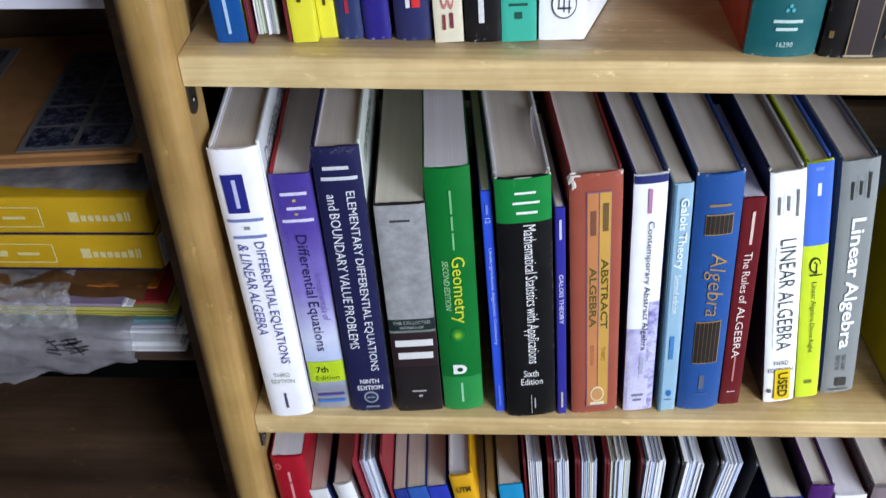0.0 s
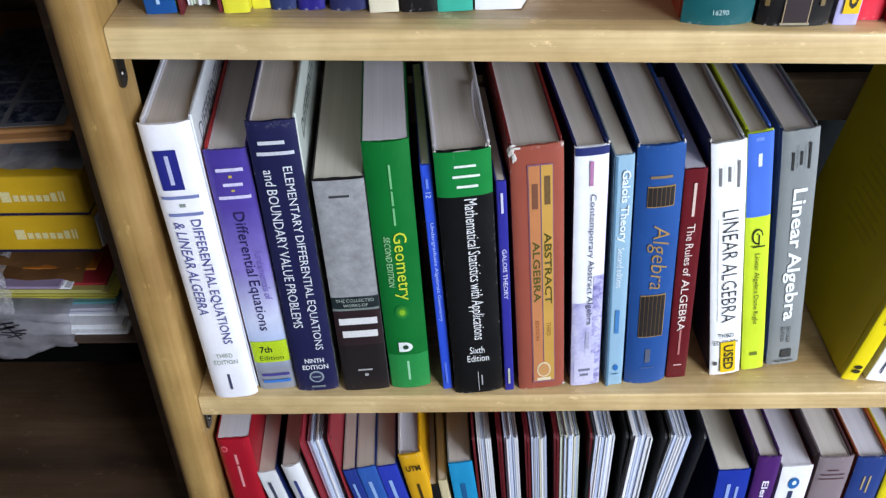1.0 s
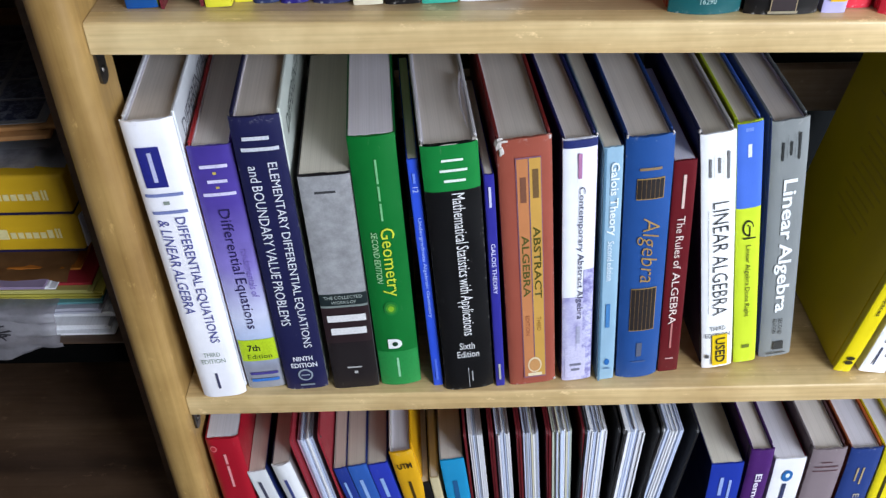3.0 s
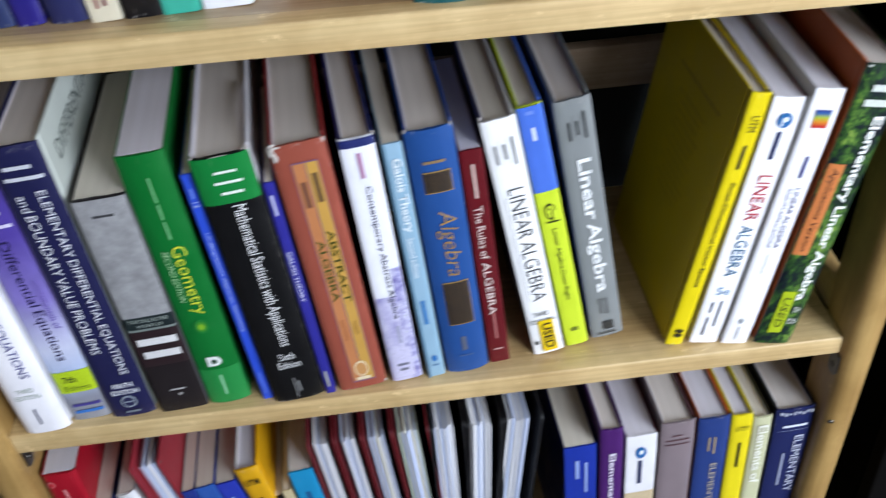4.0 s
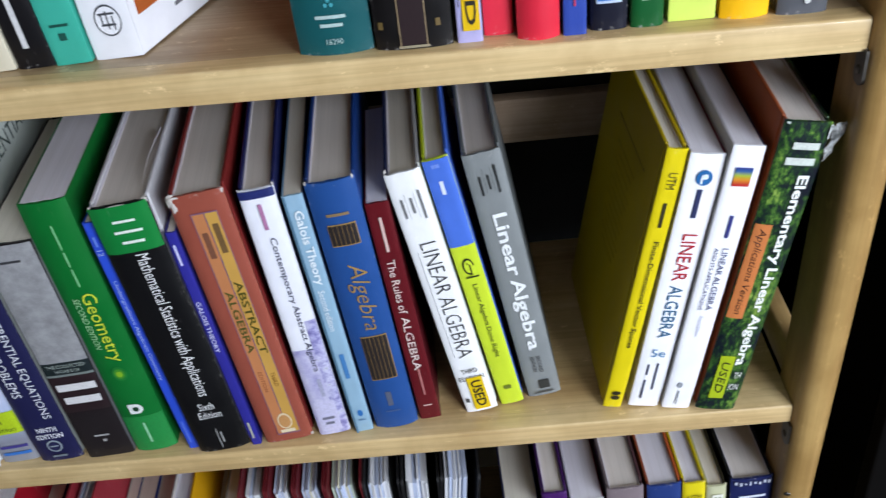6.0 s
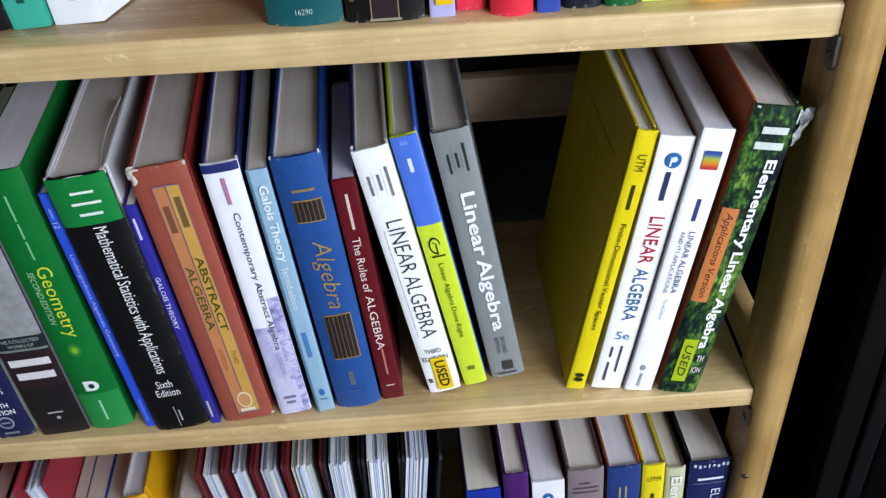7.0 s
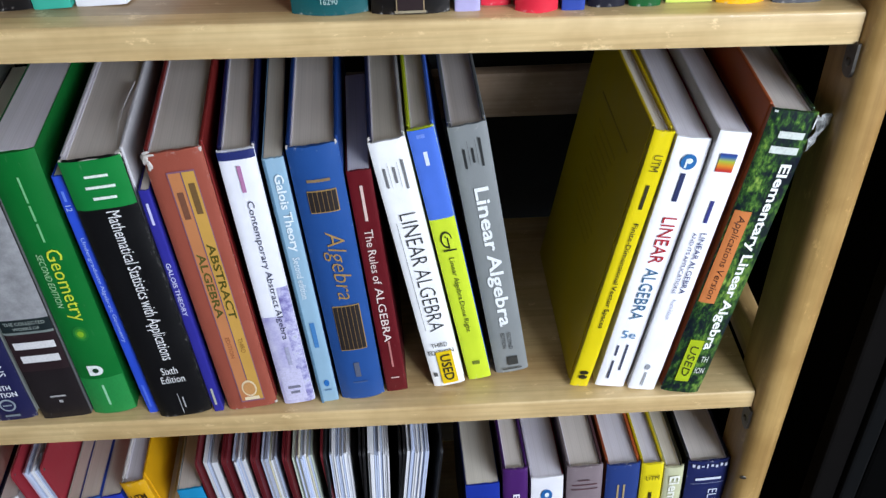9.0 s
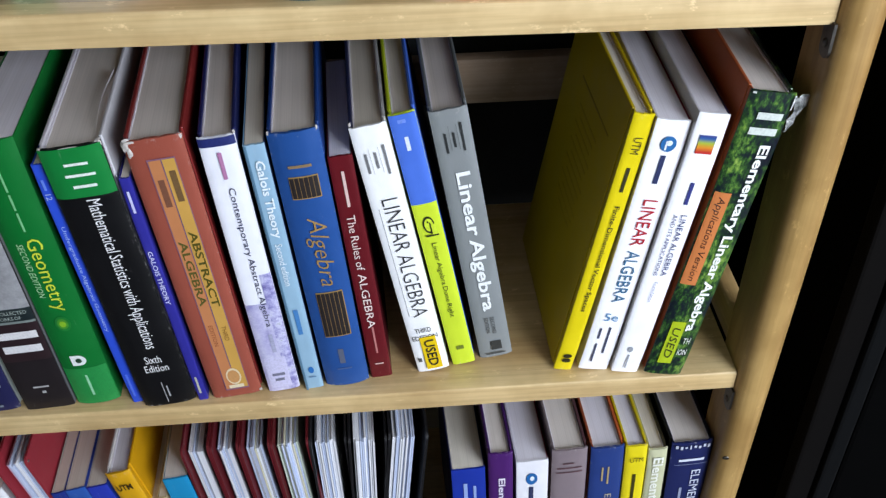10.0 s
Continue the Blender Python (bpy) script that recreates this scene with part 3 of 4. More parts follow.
blue_book = book(0.366, 0.401, 0.0145, 0.2445, -0.0165, 0.20, (38, 80, 146), "blue cloth hardcover algebra textbook with dark gilt grids", left=(26, 56, 116), right=(26, 60, 124), turn=3.2, group=MID, bulge=0.004, power=2.6, deco=(
    ("b", .28, .74, 0.096, 0.115, (140, 116, 84)), ("b", .24, .82, 0.140, 0.218, GOLD, 2), ("b", .24, .82, 0.575, 0.766, GOLD, 2),
    *[("b", .252 + i * .0935, .334 + i * .0935, 0.144, 0.214, (38, 32, 32), 3) for i in range(6)], *[("b", .252 + i * .0935, .334 + i * .0935, 0.579, 0.762, (38, 32, 32), 3) for i in range(6)],
    ("t", "Algebra", .3, .78, 0.286, 0.549, (162, 128, 74), dict(bold=-0.008, slant=0.25)), ("b", .4, .62, 0.824, 0.889, (90, 96, 116)), ("b", .34, .68, 0.907, 0.920, (70, 92, 140))))
book(0.403, 0.420, 0.019, 0.22, -0.0155, 0.14, (100, 22, 30), "small dark maroon paperback with pale title", hard=False, left=(84, 20, 26), right=(92, 20, 28), turn=3, group=MID, pages=PAGES_LILAC, bulge=0.0008, deco=(
    ("b", .4, .62, 0.052, 0.192, (220, 190, 180)), ("t", "The Rules of", .30, .66, 0.225, 0.462, (232, 214, 206)), ("t", "ALGEBRA", .30, .66, 0.478, 0.735, (236, 220, 212)), ("b", .42, .58, 0.733, 0.865, (190, 120, 116)), ("b", .3, .7, 0.914, 0.926, (214, 180, 176))))
white_book = book(0.442, 0.468, 0.022, 0.2405, -0.0385, 0.19, (250, 250, 250), "white hardcover linear algebra textbook with a yellow used sticker", left=(40, 44, 78), right=(226, 226, 226), turn=2.6, group=MID, bulge=0.0016, pages=PAGES_CREAM, deco=(
    ("b", .72, .84, 0.065, 0.166, (120, 120, 122)), ("b", .46, .58, 0.085, 0.140, (120, 120, 122)), ("b", .2, .32, 0.085, 0.153, (120, 120, 122)), ("b", .62, .635, 0.069, 0.157, (160, 160, 160)), ("b", .36, .375, 0.069, 0.157, (160, 160, 160)),
    ("t", "LINEAR ALGEBRA", .34, .80, 0.252, 0.735, (40, 40, 44), dict(bold=-0.016)), ("b", .2, .22, 0.281, 0.727, (110, 110, 112)),
    ("t", "THIRD", .25, .75, 0.789, 0.809, (70, 70, 70), across), ("t", "EDITION", .1, .9, 0.822, 0.842, (70, 70, 70), across), ("b", .32, .82, 0.830, 0.981, printed((232, 196, 22)), 4), ("t", "USED", .42, .74, 0.844, 0.966, (36, 34, 26), dict(bold=0.015, layer=6)), ("b", .1, .22, 0.926, 0.944, (90, 90, 90))))
book(0.471, 0.490, 0.028, 0.246, -0.041, 0.165, (206, 226, 54), "yellow-green and blue hardcover linear algebra book", left=(190, 206, 40), right=(70, 108, 204), turn=2.2, group=MID, bulge=0.0014, deco=(
    ("b", .004, .996, 0.001, 0.309, printed((78, 118, 216)), 1), ("b", .3, .6, 0.016, 0.028, (110, 140, 220)), ("b", .36, .62, 0.073, 0.119, (220, 228, 244)),
    ("o", .26, .72, 0.356, 0.420, (40, 48, 20), 2), ("o", .32, .67, 0.363, 0.412, (206, 226, 54), 3), ("b", .55, .75, 0.385, 0.424, (206, 226, 54), 4), ("b", .28, .80, 0.424, 0.430, (40, 48, 20), 5), ("b", .52, .57, 0.378, 0.420, (40, 48, 20), 5), ("b", .44, .50, 0.372, 0.378, (40, 48, 20), 5),
    ("t", "Linear Algebra Done Right", .36, .62, 0.458, 0.772, (60, 72, 30)), ("b", .34, .66, 0.907, 0.923, (110, 124, 40))))
book(0.4945, 0.522, 0.034, 0.243, -0.037, 0.185, (136, 140, 140), "grey cloth hardcover linear algebra textbook", left=(110, 114, 114), right=(112, 116, 116), turn=2.1, group=MID, bulge=0.0018, deco=(
    ("b", .70, .80, 0.044, 0.140, (44, 46, 46)), ("b", .48, .58, 0.073, 0.123, (44, 46, 46)), ("b", .26, .36, 0.073, 0.140, (44, 46, 46)), ("b", .62, .635, 0.048, 0.132, (80, 84, 84)), ("b", .41, .425, 0.048, 0.132, (80, 84, 84)),
    ("t", "Linear Algebra", .26, .76, 0.212, 0.775, (244, 246, 246), dict(bold=0.022)), ("t", "SECOND", .52, .64, 0.807, 0.883, (46, 48, 48)), ("t", "EDITION", .34, .46, 0.807, 0.877, (46, 48, 48)), ("b", .4, .72, 0.920, 0.960, (50, 52, 52)), ("b", .2, .8, 0.972, 0.982, (60, 62, 62))))
# Left cover's yellow is darkened: shade of the side turned from the window.
halmos = book(0.553, 0.568, 0.0145, 0.243, 0.042, 0.175, (228, 206, 20), "yellow hardcover vector space textbook leaning on its neighbour", left=(192, 166, 14), right=(200, 174, 16), turn=1.4, group=MID, bulge=0.0012, pages=PAGES_CREAM, deco=(
    ("t", "UTM", .3, .72, 0.073, 0.127, (60, 56, 20)), ("b", .36, .66, 0.174, 0.259, (50, 46, 20)), ("t", "Finite-Dimensional Vector Spaces", .34, .68, 0.309, 0.727, (44, 40, 18), cond), ("o", .25, .75, 0.920, 0.938, (40, 36, 16)), ("o", .25, .75, 0.940, 0.959, (40, 36, 16))))
book(0.573, 0.5975, 0.012, 0.2385, 0.037, 0.2, (252, 251, 254), "white paperback linear algebra textbook with red and blue title", hard=False, left=(224, 220, 226), right=(150, 40, 70), group=MID, pages=PAGES_LILAC, bulge=0.001, deco=(
    ("o", .28, .74, 0.050, 0.102, (30, 100, 160)), ("o", .44, .62, 0.063, 0.081, (226, 236, 244), 3), ("b", .42, .48, 0.065, 0.096, (226, 236, 244), 3), ("b", .36, .62, 0.115, 0.214, (40, 48, 88)),
    ("t", "LINEAR", .34, .76, 0.272, 0.448, (178, 30, 44)), ("t", "ALGEBRA", .34, .76, 0.468, 0.682, (60, 106, 140)), ("t", "5e", .3, .76, 0.733, 0.766, (90, 140, 180), across),
    ("b", .56, .68, 0.795, 0.914, (70, 74, 96)), ("b", .26, .38, 0.801, 0.848, (70, 74, 96)), ("b", .26, .38, 0.871, 0.956, (70, 74, 96))))
SPECTRUM = graded("spectrum_print", [(0.878, (196, 50, 44)), (0.892, (226, 140, 40)), (0.906, (170, 186, 60)), (0.920, (40, 92, 160)), (0.935, (64, 44, 124))], 0.247)
book(0.5995, 0.6215, 0.007, 0.245, 0.037, 0.2, (252, 251, 254), "white paperback linear algebra textbook with a small spectrum square", hard=False, left=(216, 216, 214), right=(60, 40, 90), group=MID, pages=PAGES_LILAC, bulge=0.001, deco=(
    ("b", .22, .76, 0.065, 0.125, SPECTRUM), ("b", .42, .64, 0.223, 0.300, (50, 54, 120)), ("t", "LINEAR ALGEBRA", .52, .72, 0.337, 0.570, (50, 54, 110)), ("t", "AND ITS APPLICATIONS", .26, .40, 0.337, 0.570, (50, 54, 110)), ("t", "Fourth Edition", .4, .52, 0.596, 0.677, (140, 144, 180)), ("o", .3, .5, 0.877, 0.901, (150, 154, 160)), ("b", .38, .48, 0.914, 0.975, (150, 154, 160))))
FOREST = photo("forest_print", [(0.39, (6, 10, 28)), (0.455, (14, 26, 34)), (0.49, (28, 56, 28)), (0.535, (62, 100, 42)), (0.585, (112, 144, 58)), (0.65, (164, 182, 96))], 30, (1, 1, 0.7), 6, 0.34)
anton = book(0.625, 0.6565, 0.002, 0.262, 0.041, 0.21, FOREST, "thick hardcover linear algebra textbook with forest photograph", left=(190, 96, 52), right=FOREST, turn=-0.7, group=MID, bulge=0.002, deco=(
    ("b", .28, .84, 0.055, 0.075, (206, 212, 204), 2), ("b", .22, .84, 0.099, 0.120, (206, 212, 204), 2), ("b", .95, .996, .004, .045, (226, 228, 226), 2), ("b", .02, .09, .001, .007, (214, 216, 212), 2), ("t", "Elementary Linear Algebra", .52, .84, 0.149, 0.807, (244, 246, 240), dict(bold=0.025)),
    ("b", .02, .40, 0.304, 0.628, printed((206, 124, 70)), 2), ("t", "Applications Version", .1, .32, 0.318, 0.612, (60, 30, 20), dict(slant=0.25)),
    ("b", .2, .56, 0.772, 0.944, printed((172, 190, 34)), 3), ("t", "USED", .28, .48, 0.795, 0.920, (60, 64, 20), dict(slant=0.2, layer=5)), ("t", "TH", .66, .84, 0.836, 0.860, (230, 230, 224), across), ("t", "ION", .62, .86, 0.883, 0.907, (230, 230, 224), across)))

# Plain printed lines on the yellow back cover, a crumpled wrapper corner on the forest book.
for i in range(12):
    z0 = 0.185 - i * 0.0078
    part("printed_bar", box(-0.0003, 0.0001, 0.055 + 0.004 * (i % 3), 0.115 - 0.01 * (i % 2), z0, z0 + 0.0018), ink((176, 150, 16)), halmos)
part("printed_bar", box(-0.0003, 0.0001, 0.035, 0.125, 0.204, 0.2055), ink((150, 126, 16)), halmos)


class Cover:
    """The outer face of a front cover, from the spine (u 0) to the fore edge, h high."""

    def __init__(self, x, d, h):
        self.x, self.d, self.h = x, d, h

    def at(self, u, v, layer):
        return (self.x + 0.0001 * layer, u * self.d, self.h * (1 - v))


lettering(white_thick, Cover(0.0360, 0.2, 0.273), "DIFFERENTIAL", .10, .7, .055, .105, ink((112, 112, 124)), across=True)
lettering(navy_thick, Cover(0.0350, 0.2, 0.27), "DIFFERENTIAL", .14, .8, .07, .122, ink((66, 78, 74)), across=True)
bm = bmesh.new()
grid = [[bm.verts.new((0.0362 - 0.0030 * math.sin(math.pi * i / 8) + 0.0012 * j * i / 8, 0.010 + 0.085 * i / 8, 0.2472 + 0.0022 * j * (i / 8) ** 0.7)) for j in range(3)] for i in range(9)]
for i in range(8):
    for j in range(2):
        bm.faces.new((grid[i][j], grid[i + 1][j], grid[i + 1][j + 1], grid[i][j + 1]))
bmesh.ops.solidify(bm, geom=bm.faces[:], thickness=0.0003)
part("loose_page", bm, PAGES_LILAC, statistics_book, "curled loose white page")
H = 0.2487
for n, (ob, x, y, z, size) in enumerate((
        (rust_book, 0.0020, 0.0012, H - 0.004, (0.0034, 0.0022, 0.0052)), (rust_book, 0.0030, -0.0006, H - 0.009, (0.0018, 0.0012, 0.0040)), (rust_book, 0.0045, -0.0012, H - 0.0008, (0.0035, 0.0008, 0.0009)), (rust_book, 0.0375, 0.0010, H - 0.002, (0.0012, 0.0012, 0.0024)), (rust_book, 0.0382, 0.0005, 0.0016, (0.0012, 0.0012, 0.0014)),
        (statistics_book, 0.0398, 0.0012, H - 0.002, (0.0012, 0.0014, 0.0024)), (statistics_book, 0.0012, 0.0010, H - 0.001, (0.0012, 0.0012, 0.0012)), (statistics_book, 0.0385, 0.0030, H - 0.0005, (0.0022, 0.0030, 0.0010)), (statistics_book, 0.020, -0.0026, H - 0.0006, (0.0060, 0.0005, 0.0006)),
        (blue_book, 0.0010, 0.0010, 0.2440, (0.0010, 0.0010, 0.0016)), (blue_book, 0.0335, 0.0010, 0.2440, (0.0010, 0.0012, 0.0016)), (white_book, 0.0008, 0.0060, 0.2425, (0.0012, 0.0016, 0.0016)), (lilac_book, 0.0246, 0.0012, 0.2460, (0.0009, 0.0010, 0.0014)))):
    chip(ob, x, y, z, size, n)
CLEAR = Nodes("crumpled_film", 0.25, 0, 0.6)
CLEAR.color(CLEAR.ramp(CLEAR.noise(CLEAR.coords((1, 1, 1)), 160, 4), [(0.35, col(120, 122, 120)), (0.6, col(226, 226, 224))]))
rng = random.Random(3)
bm = bmesh.new()
grid = [[bm.verts.new((0.0305 + 0.011 * i / 5 + rng.uniform(-.0012, .0012), -0.002 + 0.006 * (i / 5) + rng.uniform(-.0015, .0015), 0.262 - 0.028 * j / 6 * (1 - 0.09 * i) + rng.uniform(-.0015, .0015))) for i in range(6)] for j in range(7)]
for j in range(6):
    for i in range(5):
        if i + j < 8:
            bm.faces.new((grid[j][i], grid[j][i + 1], grid[j + 1][i + 1], grid[j + 1][i]))
bmesh.ops.solidify(bm, geom=bm.faces[:], thickness=0.0005)
part("torn_wrapper", bm, CLEAR.mat, anton, "torn clear plastic wrapper corner")


# ---- bound notebooks standing with the page edges to the front ----
def notebook(x0, x1, y, h, cover, tints, label, z=Z_LOW, dx=-0.006, group="", seed=0):
    lean = math.atan2(dx, h)
    w = x1 - x0
    pivot = Matrix.Translation((x0 if dx <= 0 else x1, y, z)) @ Euler((0, lean, radians(2.5))).to_matrix().to_4x4()
    ob = thing("notebook", pivot if dx <= 0 else pivot @ Matrix.Translation((-w, 0, 0)), label, "notebook", group)
    r = random.Random(seed)
    mat = printed(cover, 0.45, 0.1)
    for name, xa in (("back_cover", 0.0), ("front_cover", w - 0.002)):
        bm = box(xa, xa + 0.002, 0.0, 0.21, 0.0, h)
        edges = [e for e in bm.edges if abs(e.verts[0].co.x - e.verts[1].co.x) > 0.001 and min(e.verts[0].co.z, e.verts[1].co.z) > h * 0.5]
        bmesh.ops.bevel(bm, geom=edges, offset=0.006, segments=4, profile=0.5, affect="EDGES")
        part(name, bm, mat, ob)
    part("spine", box(0.0, w, 0.21, 0.2125, 0.0, h, 0.0008, 1), mat, ob)
    fill = (w - 0.0052) * (0.66 if w > 0.02 else 1)
    n = max(5, int(fill / 0.0017))
    x = 0.0042
    step = fill / n
    for i in range(n):
        t = step * r.uniform(0.78, 0.97)
        tall = h - 0.007 - r.uniform(0.0, 0.004)
        part("page_section", box(x, x + t, 0.006 + r.uniform(0, 0.004), 0.2095, 0.003, tall, 0.0002, 1), SHEETS[r.choice(tints)], ob)
        x += step
    for xa in (0.0, w):
        bm = bmesh.new()
        bmesh.ops.create_uvsphere(bm, u_segments=10, v_segments=6, radius=0.0017)
        bmesh.ops.translate(bm, vec=(xa + (0.0008 if xa == 0 else -0.0008), 0.004, h - 0.0045), verts=bm.verts)
        smooth(part("corner_rivet", bm, STEEL, ob))
    return ob


SHEETS = {k: paper("sheet_edges_" + k, rgb, 0, 0.88, 2600) for k, rgb in dict(white=(236, 236, 240), blue=(200, 210, 234), pink=(226, 182, 206), green=(204, 214, 196), cream=(222, 216, 188), grey=(170, 172, 180)).items()}
LOW = "books on the lower shelf"
NB = "bound notebooks on the lower shelf"
RED_NB, BLACK_NB = (98, 26, 32), (26, 25, 27)
mixed = ["white", "white", "blue", "grey", "green"]
notebook(0.118, 0.146, 0.006, 0.277, (150, 46, 56), ["white", "pink", "pink", "blue", "white"], "maroon bound notebook with pink and white page edges", dx=-0.042, group=NB, seed=1)
for k, (a, b, c, tints, dx) in enumerate(((.240, .2645, RED_NB, mixed, -.022), (.265, .2895, RED_NB, ["white", "blue", "white"], -.020), (.290, .3165, RED_NB, ["white", "blue", "cream", "grey"], -.018), (.317, .3495, RED_NB, ["cream", "green", "blue", "white"], -.015),
                                    (.350, .3825, BLACK_NB, ["white", "blue", "blue", "white"], -.002), (.384, .4175, BLACK_NB, ["white", "blue", "white"], .010), (.419, .4535, BLACK_NB, ["blue", "white", "blue", "white"], .028))):
    notebook(a - 0.006 - dx, b - 0.006 - dx, 0.006, 0.278, c, tints, "maroon bound notebook with white page edges outward" if c == RED_NB else "black bound notebook with bluish page edges outward", dx=dx, group=NB, seed=10 + k)


# ---- books on the lower shelf: x at the head, height of the head ----
def low(a, b, top, spine, label, dx=-0.006, **more):
    return book(a - dx, b - dx, more.pop("y", 0.006), top - Z_LOW, dx, more.pop("depth", 0.19), spine, label, z=Z_LOW, group=LOW, turn=2.5, **more)


low(.001, .031, .938, (166, 22, 40), "tall red paperback with white script title", dx=-0.010, hard=False, bulge=0.003, pages=PAGES_LILAC, deco=(("b", .42, .56, .07, .12, (226, 150, 150)), ("b", .42, .56, .13, .24, (226, 150, 150)), ("o", .1, .3, .025, .055, (220, 120, 124)), ("o", .13, .27, .03, .05, (186, 28, 44), 3)))
low(.032, .050, .889, (226, 226, 228), "white paperback with dark side covers", dx=-0.042, hard=False, left=(150, 120, 124), right=(40, 52, 110), pages=PAGES_CREAM, depth=0.16, deco=(("b", .3, .6, .06, .3, (70, 70, 90)),))
low(.056, .074, .900, (232, 232, 234), "small white paperback beside the notebook", dx=-0.046, hard=False, left=(60, 60, 70), right=(160, 150, 150), bulge=0.003, power=2.2, depth=0.16, deco=(("b", .3, .6, .08, .22, (60, 70, 130)),))
for a, b, top, rgb in ((.113, .1255, .892, (38, 58, 140)), (.126, .1445, .895, (50, 94, 176)), (.145, .164, .897, (46, 62, 178))):
    low(a, b, top, rgb, "slim blue paperback with cream page edges", dx=-0.048, hard=False, left=(206, 196, 186), right=(34, 60, 150), pages=PAGES_CREAM, depth=0.17, deco=(("b", .3, .62, .08, .2, (150, 180, 226)), ("b", .3, .62, .22, .34, (150, 180, 226))))
low(.1655, .1875, .915, (222, 166, 28), "worn yellow-orange hardcover with frayed pages", dx=-0.044, left=(206, 200, 196), right=(216, 158, 20), pages=PAGES_LILAC, depth=0.165, deco=(("t", "UTM", .2, .82, .055, .085, (60, 44, 14), bold_across), ("b", .4, .62, .16, .4, (70, 50, 16))))
low(.1895, .2015, .868, (24, 22, 24), "small black paperback in the shade", dx=-0.035, hard=False, left=(44, 36, 32), right=(30, 28, 28), depth=0.14, pages=PAGES_CREAM)
low(.202, .2105, .876, (206, 190, 150), "thin beige paperback in the shade", dx=-0.030, hard=False, pages=PAGES_CREAM, depth=0.15)
low(.212, .2345, .901, (34, 146, 196), "cyan-blue paperback beside the notebooks", dx=-0.028, hard=False, left=(190, 196, 196), right=(40, 60, 90), depth=0.16, deco=(("b", .3, .66, .12, .34, (30, 90, 140)),))
low(.466, .4965, .888, (30, 54, 158), "thick blue paperback with cream page edges", hard=False, left=(22, 34, 96), right=(26, 40, 110), pages=PAGES_CREAM, deco=(("b", .3, .5, .08, .2, (150, 170, 220)), ("b", .6, .75, .1, .3, (150, 170, 220))))
low(.499, .521, .909, (76, 34, 104), "purple hardcover textbook with white title", left=(60, 26, 84), right=(60, 26, 84), deco=(("t", "Elementary", .3, .66, .13, .46, (232, 224, 238), bold),))
low(.5245, .5535, .894, (238, 236, 240), "white paperback textbook with a blue round emblem", hard=False, left=(226, 222, 230), right=(150, 40, 60), pages=PAGES_LILAC, deco=(("o", .3, .66, .065, .135, (30, 100, 166)), ("o", .42, .56, .082, .11, (230, 238, 246), 3), ("b", .36, .6, .15, .3, (50, 56, 90)), ("b", .004, .996, .36, .99, (206, 186, 150), 1)))
low(.556, .588, .908, (134, 120, 124), "mauve-grey hardcover textbook with dark small print", left=(112, 100, 102), right=(84, 56, 60), deco=(("b", .3, .62, .06, .072, (90, 60, 66)), ("b", .14, .84, .085, .098, (90, 60, 66)), ("b", .12, .86, .11, .122, (90, 60, 66))))
low(.591, .621, .908, (40, 62, 124), "navy hardcover textbook with orange side covers", left=(150, 76, 44), right=(186, 92, 46), pages=PAGES_LILAC, deco=(("b", .5, .6, .1, .2, (170, 150, 110)), ("b", .32, .42, .1, .18, (170, 150, 110)), ("t", "ELEMENTARY", .5, .7, .26, .6, (180, 170, 150))))
low(.622, .642, .908, (232, 212, 30), "yellow hardcover textbook with black title", left=(206, 184, 24), right=(206, 184, 24), pages=PAGES_LILAC, deco=(("t", "UTM", .2, .8, .055, .08, (60, 54, 10), across), ("b", .36, .62, .15, .3, (60, 54, 10))))
low(.643, .6605, .902, (202, 202, 164), "pale green-beige hardcover with white title", left=(170, 164, 110), right=(60, 56, 40), pages=PAGES_CREAM, deco=(("t", "Elements of", .25, .8, .04, .4, (240, 240, 226), bold),))
low(.6635, .701, .908, (30, 38, 86), "thick navy hardcover textbook with worn wrapper", left=(24, 26, 30), right=(24, 28, 50), deco=(("b", .2, .82, .075, .1, (216, 220, 232)), ("b", .1, .9, .112, .116, (150, 156, 180)), ("t", "ELEMENTARY", .56, .78, .15, .5, (206, 210, 226)), ("b", .3, .42, .25, .45, (150, 156, 180)),
    *[("b", .08 + .11 * i, .14 + .11 * i, .006 + .004 * (i % 3), .022 + .006 * (i % 2), (196, 200, 212)) for i in range(8)]))

# ---- books on the upper shelf ----
UP = "books on the upper shelf"


def up(a, b, y, spine, label, h=0.24, dx=-0.010, **more):
    return book(a, b, y, h, dx, more.pop("depth", 0.19), spine, label, z=up_top((a + b) / 2), group=UP, **more)


# Print near the tail: v counts from the head.
up(0.0189, 0.0392, 0.0204, (22, 80, 150), "blue paperback with lime green edge", hard=False, right=(190, 212, 40), deco=(("b", .4, .6, .82, .97, (170, 200, 230)),))
notebook(0.0414, 0.0687, 0.0204, 0.26, (104, 36, 44), ["white", "green", "blue", "white", "grey"], "maroon bound notebook with greenish white page edges", z=up_top(0.05), dx=-0.01, group="notebooks on the upper shelf", seed=31)
up(0.0695, 0.0863, 0.0222, (228, 222, 62), "bright yellow paperback with dark title", hard=False, deco=(("b", .36, .64, .72, .88, (70, 66, 20)),))
up(0.0867, 0.0987, 0.0297, (230, 222, 64), "slim yellow paperback with dark title", hard=False, deco=(("b", .36, .64, .74, .9, (70, 66, 20)),))
up(0.0991, 0.1160, 0.0292, (44, 56, 98), "navy hardcover book with red spine print", left=(30, 40, 80), deco=(("b", .36, .64, .7, .92, (160, 40, 60)),))
up(0.1169, 0.1348, 0.0289, (42, 36, 124), "violet-navy hardcover book with red spine print", deco=(("b", .36, .64, .7, .88, (160, 40, 70)),))
